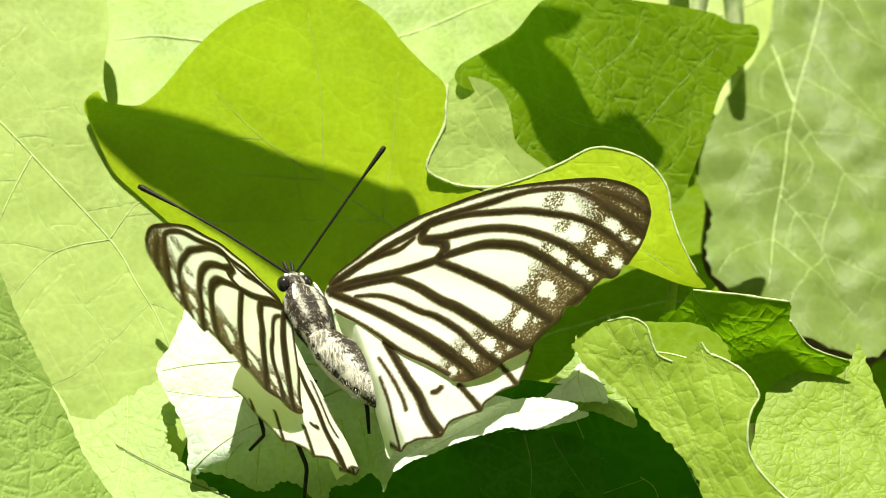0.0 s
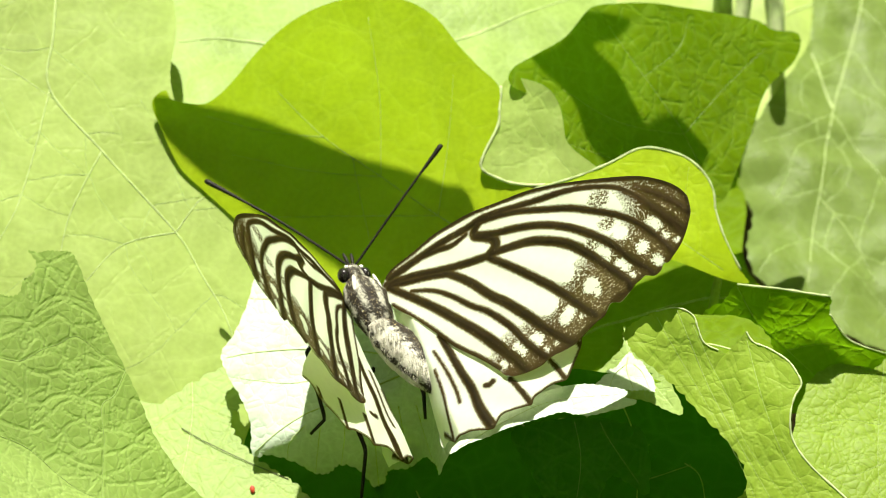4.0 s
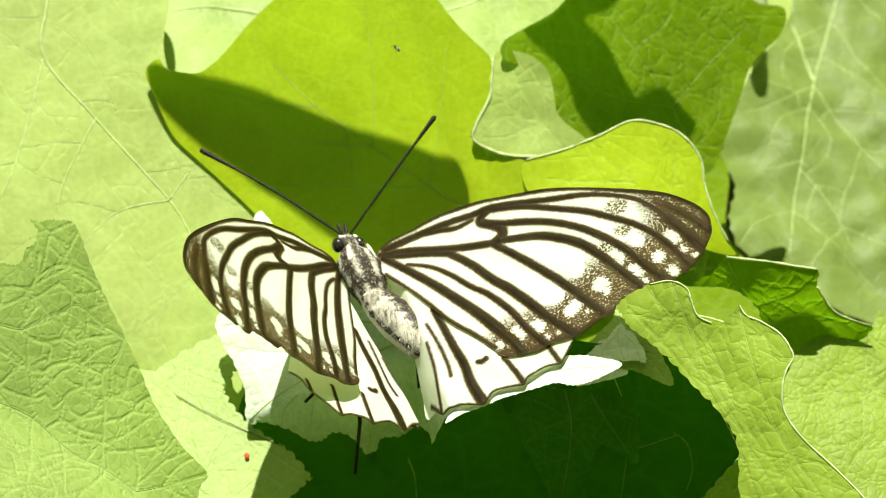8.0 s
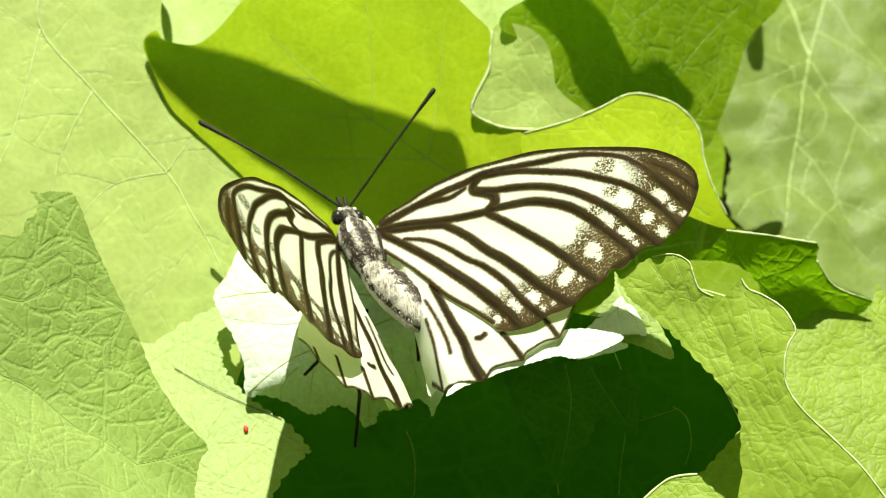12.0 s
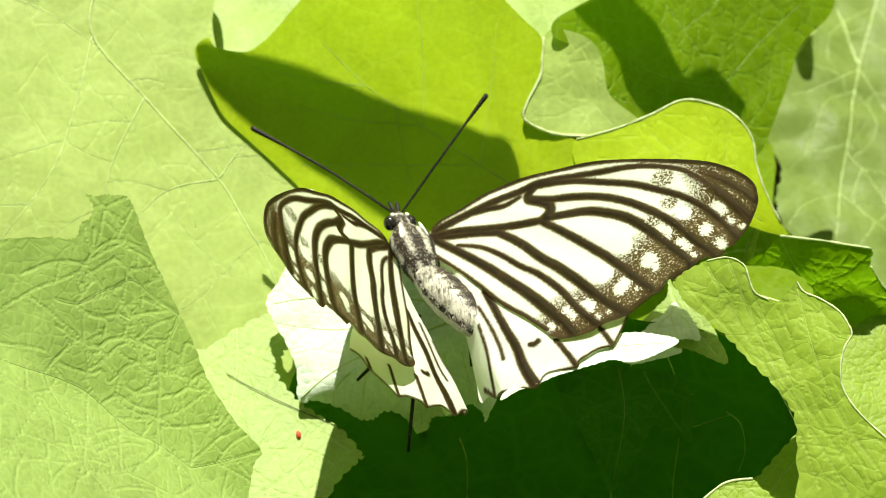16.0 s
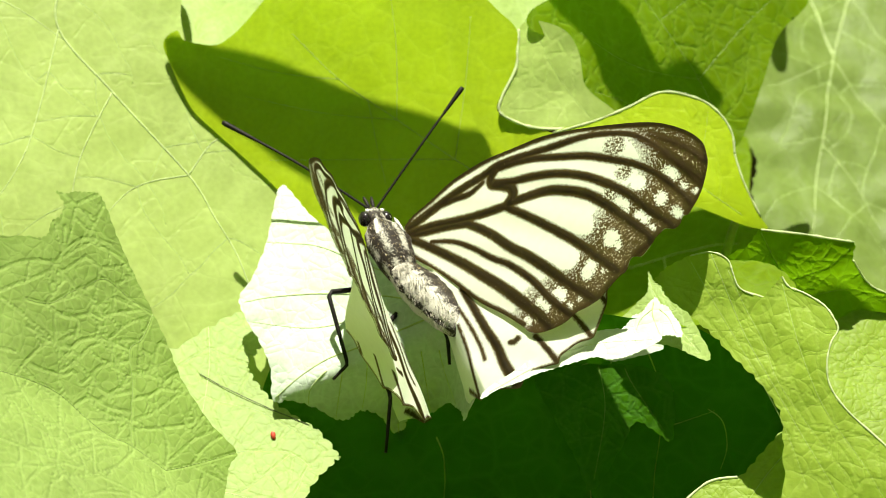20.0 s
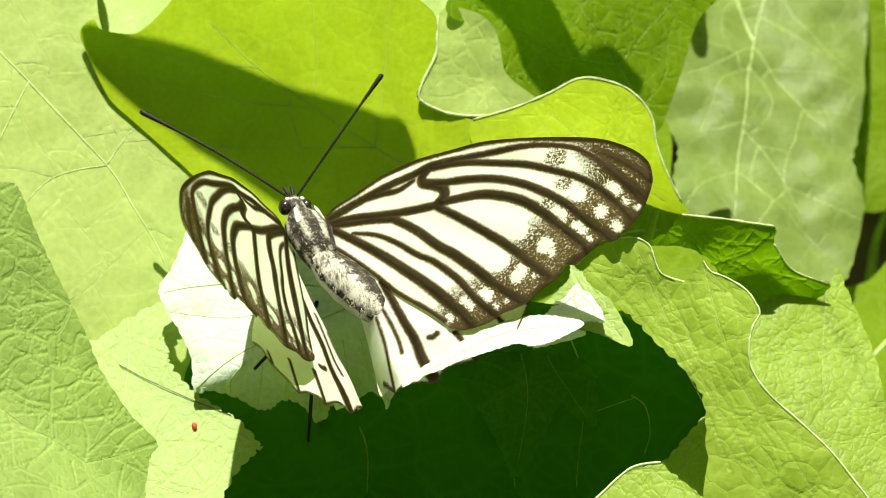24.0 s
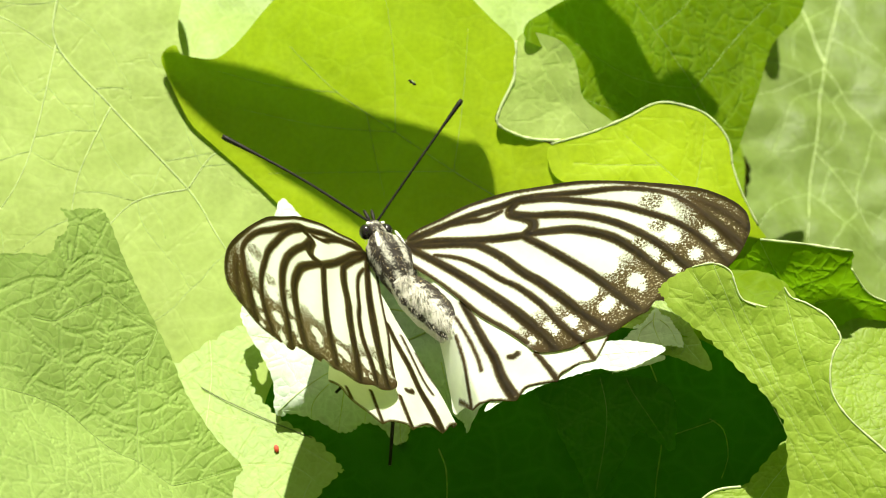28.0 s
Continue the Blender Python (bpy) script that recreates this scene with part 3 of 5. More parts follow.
leaf('lobed_leaf', 'fresh green lobed leaf with rolled pale margins', M_LOBE,
     pose(0.0321, -0.0259, 0.2580, 45.97, -6.1, -6.27),
     [(-12.8, -0.5), (-13.3, 0.3), (-11.8, 1.6), (-9.5, 2.6), (-8.7, 2.7), (-7.2, 2.8), (-5.5, 1.9), (-5.0, 0.5), (-4.4, -1.1), (-2.9, -2.0), (-1.5, -2.8), (-0.7, -4.2), (-1.6, -3.9), (-2.0, -2.5), (-0.7, -1.2), (0.2, -0.3), (0.9, -1.4), (2.5, -2.2), (4.4, -3.6), (5.3, -4.9), (5.8, -6.3), (5.0, -7.7), (4.5, -9.8), (4.7, -12.2), (6.4, -14.9), (10.1, -18.7), (12.9, -21.9), (16.9, -27.7), (18.9, -33.6), (-0.1, -33.3), (-0.5, -21.1), (-0.5, -15.6), (-1.9, -12.4), (-4.6, -9.3), (-7.2, -6.3), (-9.7, -3.8), (-12.0, -1.9)],
     veins=[(0.3, [(-7.2, 2.6), (-5.7, -1.5), (-3.9, -6.3), (-1.6, -11.0), (1.1, -16.3), (5.0, -23.8), (7.2, -29.9)]),
            (0.28, [(0.2, -1.1), (1.1, -5.4), (2.2, -9.7), (4.1, -14.7), (7.6, -20.3), (10.9, -26.5)]),
            (0.2, [(-9.4, 1.9), (-7.4, -2.0), (-5.1, -6.3), (-2.5, -11.3), (-0.2, -16.3), (1.8, -22.5)]),
            (0.2, [(-5.5, 0.8), (-3.8, -3.3), (-2.1, -7.0), (-0.7, -11.4), (2.0, -15.8), (6.3, -22.1)]),
            (0.18, [(-1.9, -3.2), (-0.5, -7.1), (0.9, -11.5), (2.9, -15.8)]),
            (0.18, [(2.5, -2.6), (3.6, -6.7), (3.6, -10.4), (4.5, -13.2)]),
            (0.18, [(-11.9, -0.0), (-9.6, -2.5), (-7.0, -5.5), (-4.6, -9.0)])],
     base=(6, -32.6),
     folds=[((-5.6, 1.9), (4.8, -28.6), 14, 3), ((-0.2, -0.7), (8.1, -24.0), -16, 3)],
     rims=[(0.14, [(-9.5, 2.6), (-7.2, 2.8), (-5.5, 1.9), (-5.0, 0.5), (-4.4, -1.1), (-2.9, -2.0)]),
           (0.16, [(0.2, -0.3), (0.9, -1.4), (2.5, -2.2), (4.4, -3.6), (5.3, -4.9), (5.8, -6.3), (5.0, -7.7), (4.5, -9.8), (4.7, -12.2), (6.4, -14.9), (10.1, -18.7), (12.9, -21.9), (16.9, -27.7)])],
     roll=((-14, -7), (6, -7), 5, 2, []), wave=0.9, cup=-1.2, teeth=0.2, seed=8, branch=6, fine=0.27, vein=0.5)
leaf('lobed_leaf', 'dark green crumpled leaf lip turned from the sun', M_GREEN,
     pose(0.0335, -0.0032, 0.2505, 88.54, -0.07, -2.72),
     [(-3.8, -4.1), (-1.5, -1.7), (-0, 0.3), (3.6, 0), (7.7, -0.5), (10.8, -0.9), (10.9, -3.3), (12.8, -6.3), (15, -7.6), (17.9, -8.5), (16.4, -10.8), (15.1, -11.3), (10.6, -14.6), (6, -17.1), (0.3, -12.5)],
     veins=[(0.28, [(-0, -0), (2.6, -4.6), (6.2, -8.5), (9.8, -12.3)]),
            (0.2, [(4, -6.2), (7.9, -4.5), (10.4, -1.8)]),
            (0.2, [(6.2, -8.5), (10.8, -7.6), (14.9, -8.2)])],
     base=(9.9, -13.8),
     rims=[(0.2, [(-0, 0.3), (3.6, 0), (7.7, -0.5), (10.8, -0.9)]),
           (0.13, [(10.9, -3.3), (12.8, -6.3), (15, -7.6), (17.9, -8.5)])], wave=0.8, cup=0.3, teeth=0.15, seed=9, branch=5, vein=0.55)
leaf('lobed_leaf', 'sunlit green leaf with puckered netted surface', M_NET2,
     pose(0.0514, -0.0026, 0.2406, 29.73, 1.04, 0.6),
     [(-9.9, -4.8), (-7, -1.7), (-2.8, -0.5), (0.4, 0.4), (1.5, 2.4), (2.6, -1.6), (4.6, -9.1), (5.2, -16.5), (7.4, -27.3), (3.4, -35.1), (-5.6, -35.1), (-9.6, -28.2), (-11.9, -13.8)],
     veins=[(0.28, [(-0.1, -0.4), (-1.5, -9.2), (-2.1, -16.6), (-1.4, -30.9)]),
            (0.2, [(-1.5, -9.2), (-5.4, -8.5), (-8.9, -9.3)]),
            (0.2, [(-1.5, -9.2), (2.2, -6.1), (3.6, -5.4)]),
            (0.22, [(-1.6, -14.4), (-5.4, -15.9), (-8.6, -14.4)])],
     base=(-1.4, -30.9), wave=0.6, cup=0.3, teeth=0.2, seed=19, branch=4.5, vein=0.6)
leaf('lobed_leaf', 'bright green leaf lobe with an upturned edge', M_NET2,
     pose(0.0280, -0.0334, 0.2372, 31.2, -9.44, -5.67),
     [(-11.1, -7.1), (-8.9, -4.9), (-6.5, -2.8), (-3.3, -0.4), (-0, 0), (2.6, 2.4), (5.2, 5.1), (7.3, 5.5), (11.5, -1.6), (14.3, -13.3), (-10.1, -13)],
     veins=[(0.25, [(6.9, 4.1), (2.3, -1.1), (-2.4, -7.4), (-5.1, -12.9)]),
            (0.18, [(2.3, -1.1), (3.9, -6.5), (4.8, -11.7)])],
     base=(5.9, -13),
     rims=[(0.22, [(-8.9, -4.9), (-6.5, -2.8), (-3.3, -0.4), (-0, 0)])], wave=0.6, cup=-1.0, teeth=0.2, seed=10, branch=5, vein=0.6)
leaf('curled_leaf', 'whitish underside of a curled leaf under the butterfly', M_WHITE,
     pose(-0.0224, 0.0051, 0.2528, 36.98, -7.83, -5.86),
     [(0, -0), (2, -2.2), (4.2, -5.1), (8.8, -8.9), (16.3, -12.5), (23.8, -15.7), (30.4, -19.7), (36.9, -21.6), (40.8, -22.5), (44.1, -23.5), (40.7, -24.7), (38.3, -25.1), (35.9, -24.1), (32.9, -24.4), (30.3, -25.2), (27, -26.5), (23.7, -27.7), (21.4, -30.6), (20.8, -29.4), (20.1, -28.5), (18.9, -27.3), (16.5, -27.3), (14.1, -27.3), (13.2, -28.2), (12.4, -29.7), (11.7, -28.7), (10.5, -27.5), (8.6, -27.3), (7.3, -28), (5.7, -28.1), (3.8, -27.4), (1.2, -26.9), (-0.7, -26.9), (-0.9, -23.3), (-2, -20.4), (-3.9, -16.9), (-4.8, -14.2), (-3.2, -11.7), (-1.7, -7.4), (-1, -3.1)],
     veins=[(0.2, [(23.7, -18.5), (13.7, -15.7), (4.8, -14.4), (-4.1, -14.9)]),
            (0.2, [(18.4, -18.2), (10.4, -21.2), (5, -23), (-0.4, -26.7)]),
            (0.15, [(13.8, -22.4), (13.1, -25.1), (12.2, -29.4)]),
            (0.12, [(10.4, -23.2), (9.8, -25.2), (8.8, -27.3)]),
            (0.12, [(7.7, -23.8), (6.8, -25.9), (5.8, -28)]),
            (0.12, [(16.4, -22), (16.4, -24.7), (16.5, -27.2)]),
            (0.12, [(18.4, -21.8), (18.8, -24), (20.1, -28.2)]),
            (0.12, [(5.7, -24.1), (3.7, -25.9), (3.1, -27.2)]),
            (0.18, [(23.7, -18.5), (30.3, -22.5), (36.2, -23.9)]),
            (0.15, [(23.7, -18.5), (13, -12.8), (4.7, -8.6), (-1.6, -7.4)]),
            (0.12, [(7.6, -18.2), (3.6, -18.6), (-3.3, -17.5)])],
     base=(23.7, -18.5),
     roll=((21.1, -19.2), (-0.7, -26.9), -60, 0.5, [(22.4, -30.9), (21.1, -18.4)]), wave=0.8, cup=-1.0, teeth=0.12, seed=11, step=0.8)
leaf('curled_leaf', 'pale green crumpled base of a lobed leaf', M_NET,
     pose(0.0142, -0.0121, 0.2426, 33.48, -13.46, -8.75),
     [(-0.9, -0.5), (0.1, 0.1), (1.5, 0.9), (2.8, 1.3), (4.8, 2.9), (5.9, 3.9), (6.2, 5.4), (6.3, 6.6), (6.9, 5.2), (7.9, 4.6), (9.4, 3.0), (10.8, 0.2), (12.6, -4.2), (12.4, -5.5), (10.2, -4.2), (7.9, -2.9), (4.0, -1.9), (1.2, -1.2)],
     veins=[(0.15, [(6.2, 5.8), (6.9, 3.4), (8.4, 0.6), (11.4, -4.2)]),
            (0.12, [(7.2, 2.8), (4.6, 1.2), (1.5, -0.1)]),
            (0.12, [(8.4, 0.6), (7.4, -1), (6.2, -2.2)])],
     base=(8, -0.3), wave=0.7, cup=0.3, teeth=0.1, seed=12, branch=3, fine=0.3, stalk=False)
leaf('curled_leaf', 'crinkled whitish leaf underside turned to the sun', M_WHITE,
     pose(0.0142, -0.0126, 0.2433, 33.48, -13.46, -8.75),
     [(2.6, -1.1), (3.4, -0.2), (4.2, 0.8), (5.2, 1.1), (5.9, 2.0), (6.8, 2.8), (7.4, 1.9), (8.2, 1.4), (8.8, 0.2), (9.4, -0.9), (9.6, -2.6), (8.4, -2.3), (7.3, -2.2), (5.2, -1.7)],
     veins=[(0.12, [(6.6, 2.2), (6.4, 0.6), (7.1, -1.9)]),
            (0.1, [(6.5, 1.4), (5.0, 0.2), (4.4, -1.2)]),
            (0.1, [(7.2, 1.2), (8.2, 0), (8.9, -2)])],
     base=(6.4, 0), wave=0.9, cup=0.2, teeth=0.12, seed=27, step=0.5, stalk=False)
leaf('curled_leaf', 'bright white curled edge of a leaf underside', M_WHITE,
     pose(-0.00705, -0.00347, 0.25113, 26.52, -14.5, -20.77),
     [(13.7, -23.6), (15.5, -22.3), (17.6, -21.5), (19.5, -20.5), (21.6, -19.8), (23.6, -19.1), (25.8, -18.5), (27.5, -18.9), (28.9, -18.8), (30.0, -18.4), (31.7, -17.5), (33.1, -16.6), (32.6, -15.9), (30.3, -15.3), (28.2, -15.0), (25.5, -15.2), (22.4, -16.2), (19.3, -18.0), (17.0, -19.9), (14.1, -22.2)],
     veins=[(0.06, [(14.5, -22.7), (19.5, -19.4), (24.5, -17), (32, -16.5)])],
     base=(24, -16), wave=0.25, teeth=0.08, seed=31, step=0.5, stalk=False)
# Lobe added under the butterfly to keep sun off the dark leaf.
leaf('curled_leaf', 'pale leaf lobe added beneath the butterfly, shade in its colour', M_WHITE_SHADED,
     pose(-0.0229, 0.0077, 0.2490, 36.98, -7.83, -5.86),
     [(7, -12), (9, -8.5), (14, -6.5), (20, -6.5), (26, -9), (30.5, -13), (33, -18), (31, -22), (24, -24), (14, -23.5), (8, -19)],
     veins=[(0.2, [(10, -10), (16, -14), (24, -20)]), (0.14, [(16, -14), (22, -12), (28, -13)])],
     base=(16, -14), wave=0.4, cup=-0.6, teeth=0.2, seed=28, stalk=False)
# Lobe added behind the lobed leaf to block sun from the dark leaf.
leaf('lobed_leaf', 'unseen green lobe added to shade the dark leaf', M_GREEN,
     pose(0.0285, -0.0080, 0.2465, 12, -4, 0),
     [(-9, -4), (-7, 0), (-4, 3.5), (1, 4.5), (6, 3), (8.5, -1), (7.5, -5), (2, -6.5), (-5, -6.5)],
     veins=[(0.2, [(7, -4), (1, -1), (-6, 0)])],
     base=(7, -4), wave=0.5, cup=-0.5, teeth=0.2, seed=29)
leaf('broad_leaf', 'green leaf darkened in colour for the butterfly shadow', M_DEEP_SHADED,
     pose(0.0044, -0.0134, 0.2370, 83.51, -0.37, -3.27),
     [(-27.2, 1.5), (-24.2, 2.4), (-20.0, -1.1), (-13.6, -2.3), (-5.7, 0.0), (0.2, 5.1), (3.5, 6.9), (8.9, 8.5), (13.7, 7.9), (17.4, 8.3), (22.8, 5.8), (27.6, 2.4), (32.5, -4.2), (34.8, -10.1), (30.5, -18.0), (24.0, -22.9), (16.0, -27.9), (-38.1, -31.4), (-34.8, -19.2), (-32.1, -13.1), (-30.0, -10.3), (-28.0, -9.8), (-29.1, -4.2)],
     veins=[(0.3, [(3.6, 1.6), (6.4, -3.3), (8.1, -7.4), (9.0, -11.1), (9.6, -15.7)]),
            (0.22, [(11.3, 2.9), (11.6, -0.5), (11.5, -4.2), (10.9, -8.0), (10.3, -11.1)]),
            (0.22, [(15.5, 3.7), (16.7, 0.5), (17.0, -3.3), (17.3, -7.0), (16.9, -11.6), (16.8, -15.5)]),
            (0.16, [(17.3, -6.1), (20.1, -5.0), (23.4, -3.6)]),
            (0.12, [(5.0, 0.1), (6.7, 0.7), (8.3, 2.0), (10.0, 1.8), (11.3, 1.6)]),
            (0.12, [(6.7, 0.7), (7.9, -0.6), (8.6, -0.9), (11.5, -1.6)]),
            (0.12, [(8.6, -0.9), (7.6, -3.4), (7.1, -5.1)]),
            (0.12, [(11.4, 1.6), (14.0, 0.9), (15.7, -0.7), (16.9, -2.1)]),
            (0.12, [(11.6, -2.9), (12.8, -3.4), (14.1, -2.2), (14.8, -1.1)]),
            (0.1, [(16.9, -1.6), (18.7, -1.1)]),
            (0.1, [(17.0, -3.3), (18.7, -3.6)]),
            (0.1, [(9.8, -5.4), (10.9, -6.9)]),
            (0.16, [(22.7, -3.4), (24.4, -4.9), (25.1, -8.3), (24.5, -11.3)]),
            (0.25, [(-8.6, -7.9), (-7.8, -10.2), (-7.6, -13.3), (-7.7, -16.4)])],
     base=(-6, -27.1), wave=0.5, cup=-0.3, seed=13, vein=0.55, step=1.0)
# Lobe added in the outline of the sun patch on the dark leaf.
leaf('lobed_leaf', 'leaf lobe standing in for the sunlit patch of a dark leaf', M_LIT_PATCH,
     pose(0.0137, -0.0150, 0.2377, 62, 0, 0),
     [(-6.7, -0.0), (-4.6, 1.2), (-0.2, 1.9), (5.1, 1.6), (8.8, -0.3), (9.1, -6.8), (6.7, -5.6), (4.7, -4.8), (3.1, -7.9), (-0.2, -12.7), (-1.9, -9.3), (-4.3, -4.7)],
     veins=[(0.2, [(0.6, 1.6), (1.3, -3.3), (0.1, -11.3)]), (0.2, [(3.6, 1.4), (4.6, -0.6), (8.0, -5.7)]),
            (0.12, [(1.1, -1.5), (-1.6, -2.6), (-3.6, -4.2)]), (0.12, [(1.3, -3.3), (2.6, -4.6), (3.4, -6.4)])],
     base=(0.6, 1.4), wave=0.4, cup=-0.3, teeth=0.15, seed=32, branch=4, fine=0.3, vein=0.6)
leaf('broad_leaf', 'broad pale leaf in full sun', M_NET,
     pose(-0.0280, 0.0347, 0.2620, 19.78, 6.22, 2.23),
     [(-10.8, -0.2), (-9.9, 3.9), (-8.6, 19.4), (-0.1, 29.6), (29.7, 36.7), (49, 33.5), (49.6, 14.4), (42.9, -1.9), (29.4, -12.9), (7.9, -14.4), (-4.4, -9.7), (-8.2, -6.1)],
     veins=[(0.4, [(17.8, -11.6), (18.9, 8.6), (21.7, 32.5)]),
            (0.3, [(18.3, -1.9), (3.4, 4.7), (-7.5, 4)]),
            (0.3, [(18.6, 4.3), (33.2, 10.9), (45.1, 20.2)])],
     base=(17.8, -10.6), wave=1.2, cup=-2.0, seed=14)
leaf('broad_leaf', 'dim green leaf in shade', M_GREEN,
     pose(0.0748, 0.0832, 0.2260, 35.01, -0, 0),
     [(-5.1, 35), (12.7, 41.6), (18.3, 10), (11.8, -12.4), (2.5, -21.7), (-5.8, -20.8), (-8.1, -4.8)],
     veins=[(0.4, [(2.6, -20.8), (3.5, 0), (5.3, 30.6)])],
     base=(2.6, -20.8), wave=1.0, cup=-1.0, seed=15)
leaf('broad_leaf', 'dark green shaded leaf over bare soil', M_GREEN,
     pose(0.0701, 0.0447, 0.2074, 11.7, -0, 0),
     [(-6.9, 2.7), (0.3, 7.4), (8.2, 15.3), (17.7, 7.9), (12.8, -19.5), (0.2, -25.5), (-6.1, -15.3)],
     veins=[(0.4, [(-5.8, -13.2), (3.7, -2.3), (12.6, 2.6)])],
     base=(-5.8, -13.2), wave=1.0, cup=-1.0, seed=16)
leaf('broad_leaf', 'shaded green leaf beyond the butterfly', M_GREEN,
     pose(0.0159, 0.0205, 0.2315, 4.55, -2.16, -0.17),
     [(-10, 19.6), (0.9, 21.4), (12, 15.1), (16.6, 35.2), (23.2, 56.4), (30, 60.7), (26.3, 47.6), (23.4, 37.9), (23.7, 25.8), (22.3, 14.6), (24, 5.3), (25.8, -5.8), (18.8, -19.2), (6.1, -20.8), (-7.8, -17.7), (-13.3, 1.5)],
     veins=[(0.3, [(-10.5, -13), (-0.1, -2.1), (9.7, 2.2), (19.5, 4.2)]),
            (0.2, [(-0.1, -2.1), (-2.6, 9.5), (-2.4, 17.5)]),
            (0.2, [(9.7, 2.2), (10.5, -7.5), (15, -14.6)])],
     base=(-10.5, -13), wave=1.2, cup=-1.0, seed=17)
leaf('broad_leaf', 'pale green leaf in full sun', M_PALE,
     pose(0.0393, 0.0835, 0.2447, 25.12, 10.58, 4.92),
     [(-25.6, 3.4), (-20.6, 25.3), (7.5, 38.1), (36.9, 40.7), (37.1, 14.9), (27.1, -7.7), (12.1, -16.7), (-4.9, -13.3), (-18.2, -8.7)],
     veins=[(0.4, [(3.5, -16.1), (3.9, 5.2), (3.2, 31.8)]),
            (0.3, [(4, 0.8), (13.9, 7.1), (24.2, 18.8)])],
     base=(3.6, -15.1), wave=1.0, cup=-1.5, seed=18)
# Leaves added above the view only to cast shadows on those below.
leaf('broad_leaf', 'unseen high leaf added to shade the yellow-green leaf', M_DEEP_SHADED,
     pose(-0.0214, 0.0250, 0.3139, -14.57, 4.44, -1.15),
     [(-17.9, 4.9), (-17.8, 5.1), (-16.5, 5.2), (-11.8, 4.5), (-5.4, 3.6), (0.4, 2.5), (7.6, 1.0), (13.3, 0.0), (17.7, -0.9), (20.6, -1.6), (21.8, -4.1), (20.4, -6.9), (15.1, -7.8), (9.4, -6.6), (0.6, -3.5), (-4.3, -1.8), (-8.1, -0.4), (-11.6, 0.7), (-15.9, 2.6), (-17.4, 3.7)], base=(21.8, -4.1), wave=0.4, seed=41, high=True)
leaf('broad_leaf', 'unseen small leaf added to shade a folded leaf', M_DEEP_SHADED,
     pose(0.0175, 0.0374, 0.3288, -14.57, 4.44, -1.15),
     [(-7.3, -3.2), (-10.6, -3.0), (-8.5, -1.0), (-5.7, 1.8), (-4.8, 3.8), (2.0, 7.0), (0.2, 4.4), (-2.7, 2.0), (-0.1, 1.9), (1.6, 0.8), (3.2, -0.2), (5.2, 1.3), (7.1, 2.5), (9.5, 2.4), (11.3, 1.6), (8.3, -1.8), (2.3, -4.9), (-1.4, -6.1), (-4.2, -5.7), (-5.4, -3.8)], base=(11.3, 1.6), wave=0.4, seed=42, high=True)
leaf('broad_leaf', 'unseen small leaf added to shade a leaf lip', M_DEEP_SHADED,
     pose(0.0375, 0.0065, 0.2987, -14.57, 4.44, -1.15),
     [(-9.4, -0.2), (-8.0, -1.0), (-5.6, -1.0), (-2.4, -0.6), (1.6, -0.8), (4.4, -0.7), (8.1, -0.4), (9.8, 0.1), (5.8, 1.4), (0.6, 2.1), (-4.8, 1.2)], base=(9.8, 0.1), wave=0.4, seed=43, high=True)


# ---- foliage added around, beside and behind the viewer, unseen, to block sky light ----
def surround():
    rng = random.Random(5)
    verts, faces = [], []
    for i in range(3600):
        ang = rng.uniform(0, 2 * math.pi)
        if i < 900:
            rad, low, high = rng.uniform(0.55, 1.0), 0.05, 0.75
        elif i < 1150:
            rad, low, high = rng.uniform(0.12, 0.6), 0.015, 0.07
        else:
            rad = rng.uniform(1.0, 3.2)
            low, high = 0.03, 0.70 - 0.12 * rad
        c = Vector((rad * math.cos(ang), rad * math.sin(ang) - 0.1, rng.uniform(low, high)))
        # a bare patch of soil beyond the plant
        if rad < 0.7 and c.z < 0.1 and (c.x - 0.15) ** 2 + (c.y - 0.43) ** 2 < 0.05:
            continue
        turn = Euler((rng.uniform(0.3, 1.3), rng.uniform(-0.5, 0.5), ang + math.pi / 2 + rng.uniform(-0.7, 0.7))).to_matrix()
        size = rng.uniform(0.05, 0.10)
        base = len(verts)
        verts.append(c)
        n = 14
        for k in range(n):
            t = 2 * math.pi * k / n
            r = size * (0.8 + 0.25 * math.cos(t) + 0.08 * math.cos(5 * t))
            verts.append(c + turn @ Vector((r * math.cos(t), r * math.sin(t), -0.18 * r * abs(math.sin(t)) - 0.1 * r)))
        faces += [(base, base + 1 + k, base + 1 + (k + 1) % n) for k in range(n)]
    me = bpy.data.meshes.new("sky_block_foliage")
    me.from_pydata(verts, [], faces)
    me.materials.append(M_GREEN)
    return tagged(new("sky_block_foliage", me), "unseen green foliage added all around to block the sky", "foliage", kind="stuff")


surround()

# ---- small things on and among the leaves ----
def speck(name, label, category, place, radii, material):
    bm = bmesh.new()
    bmesh.ops.create_icosphere(bm, subdivisions=3, radius=1.0)
    for v in bm.verts:
        v.co = Vector((v.co.x * radii[0], v.co.y * radii[1], v.co.z * radii[2])) * (1 + 0.12 * noise.noise(v.co * 2)) * MM
    ob = part(name, bm, material, None)
    ob.matrix_world = place
    return tagged(ob, label, category)


speck("seed", "tiny red seed lying on a pale leaf", "seed", pose(-0.02285, -0.01832, 0.23267, 50, 0, 20), (0.28, 0.48, 0.25), M_RED)
M_TWIG = plain_mat("dry_thread", (0.05, 0.05, 0.02), 0.7)
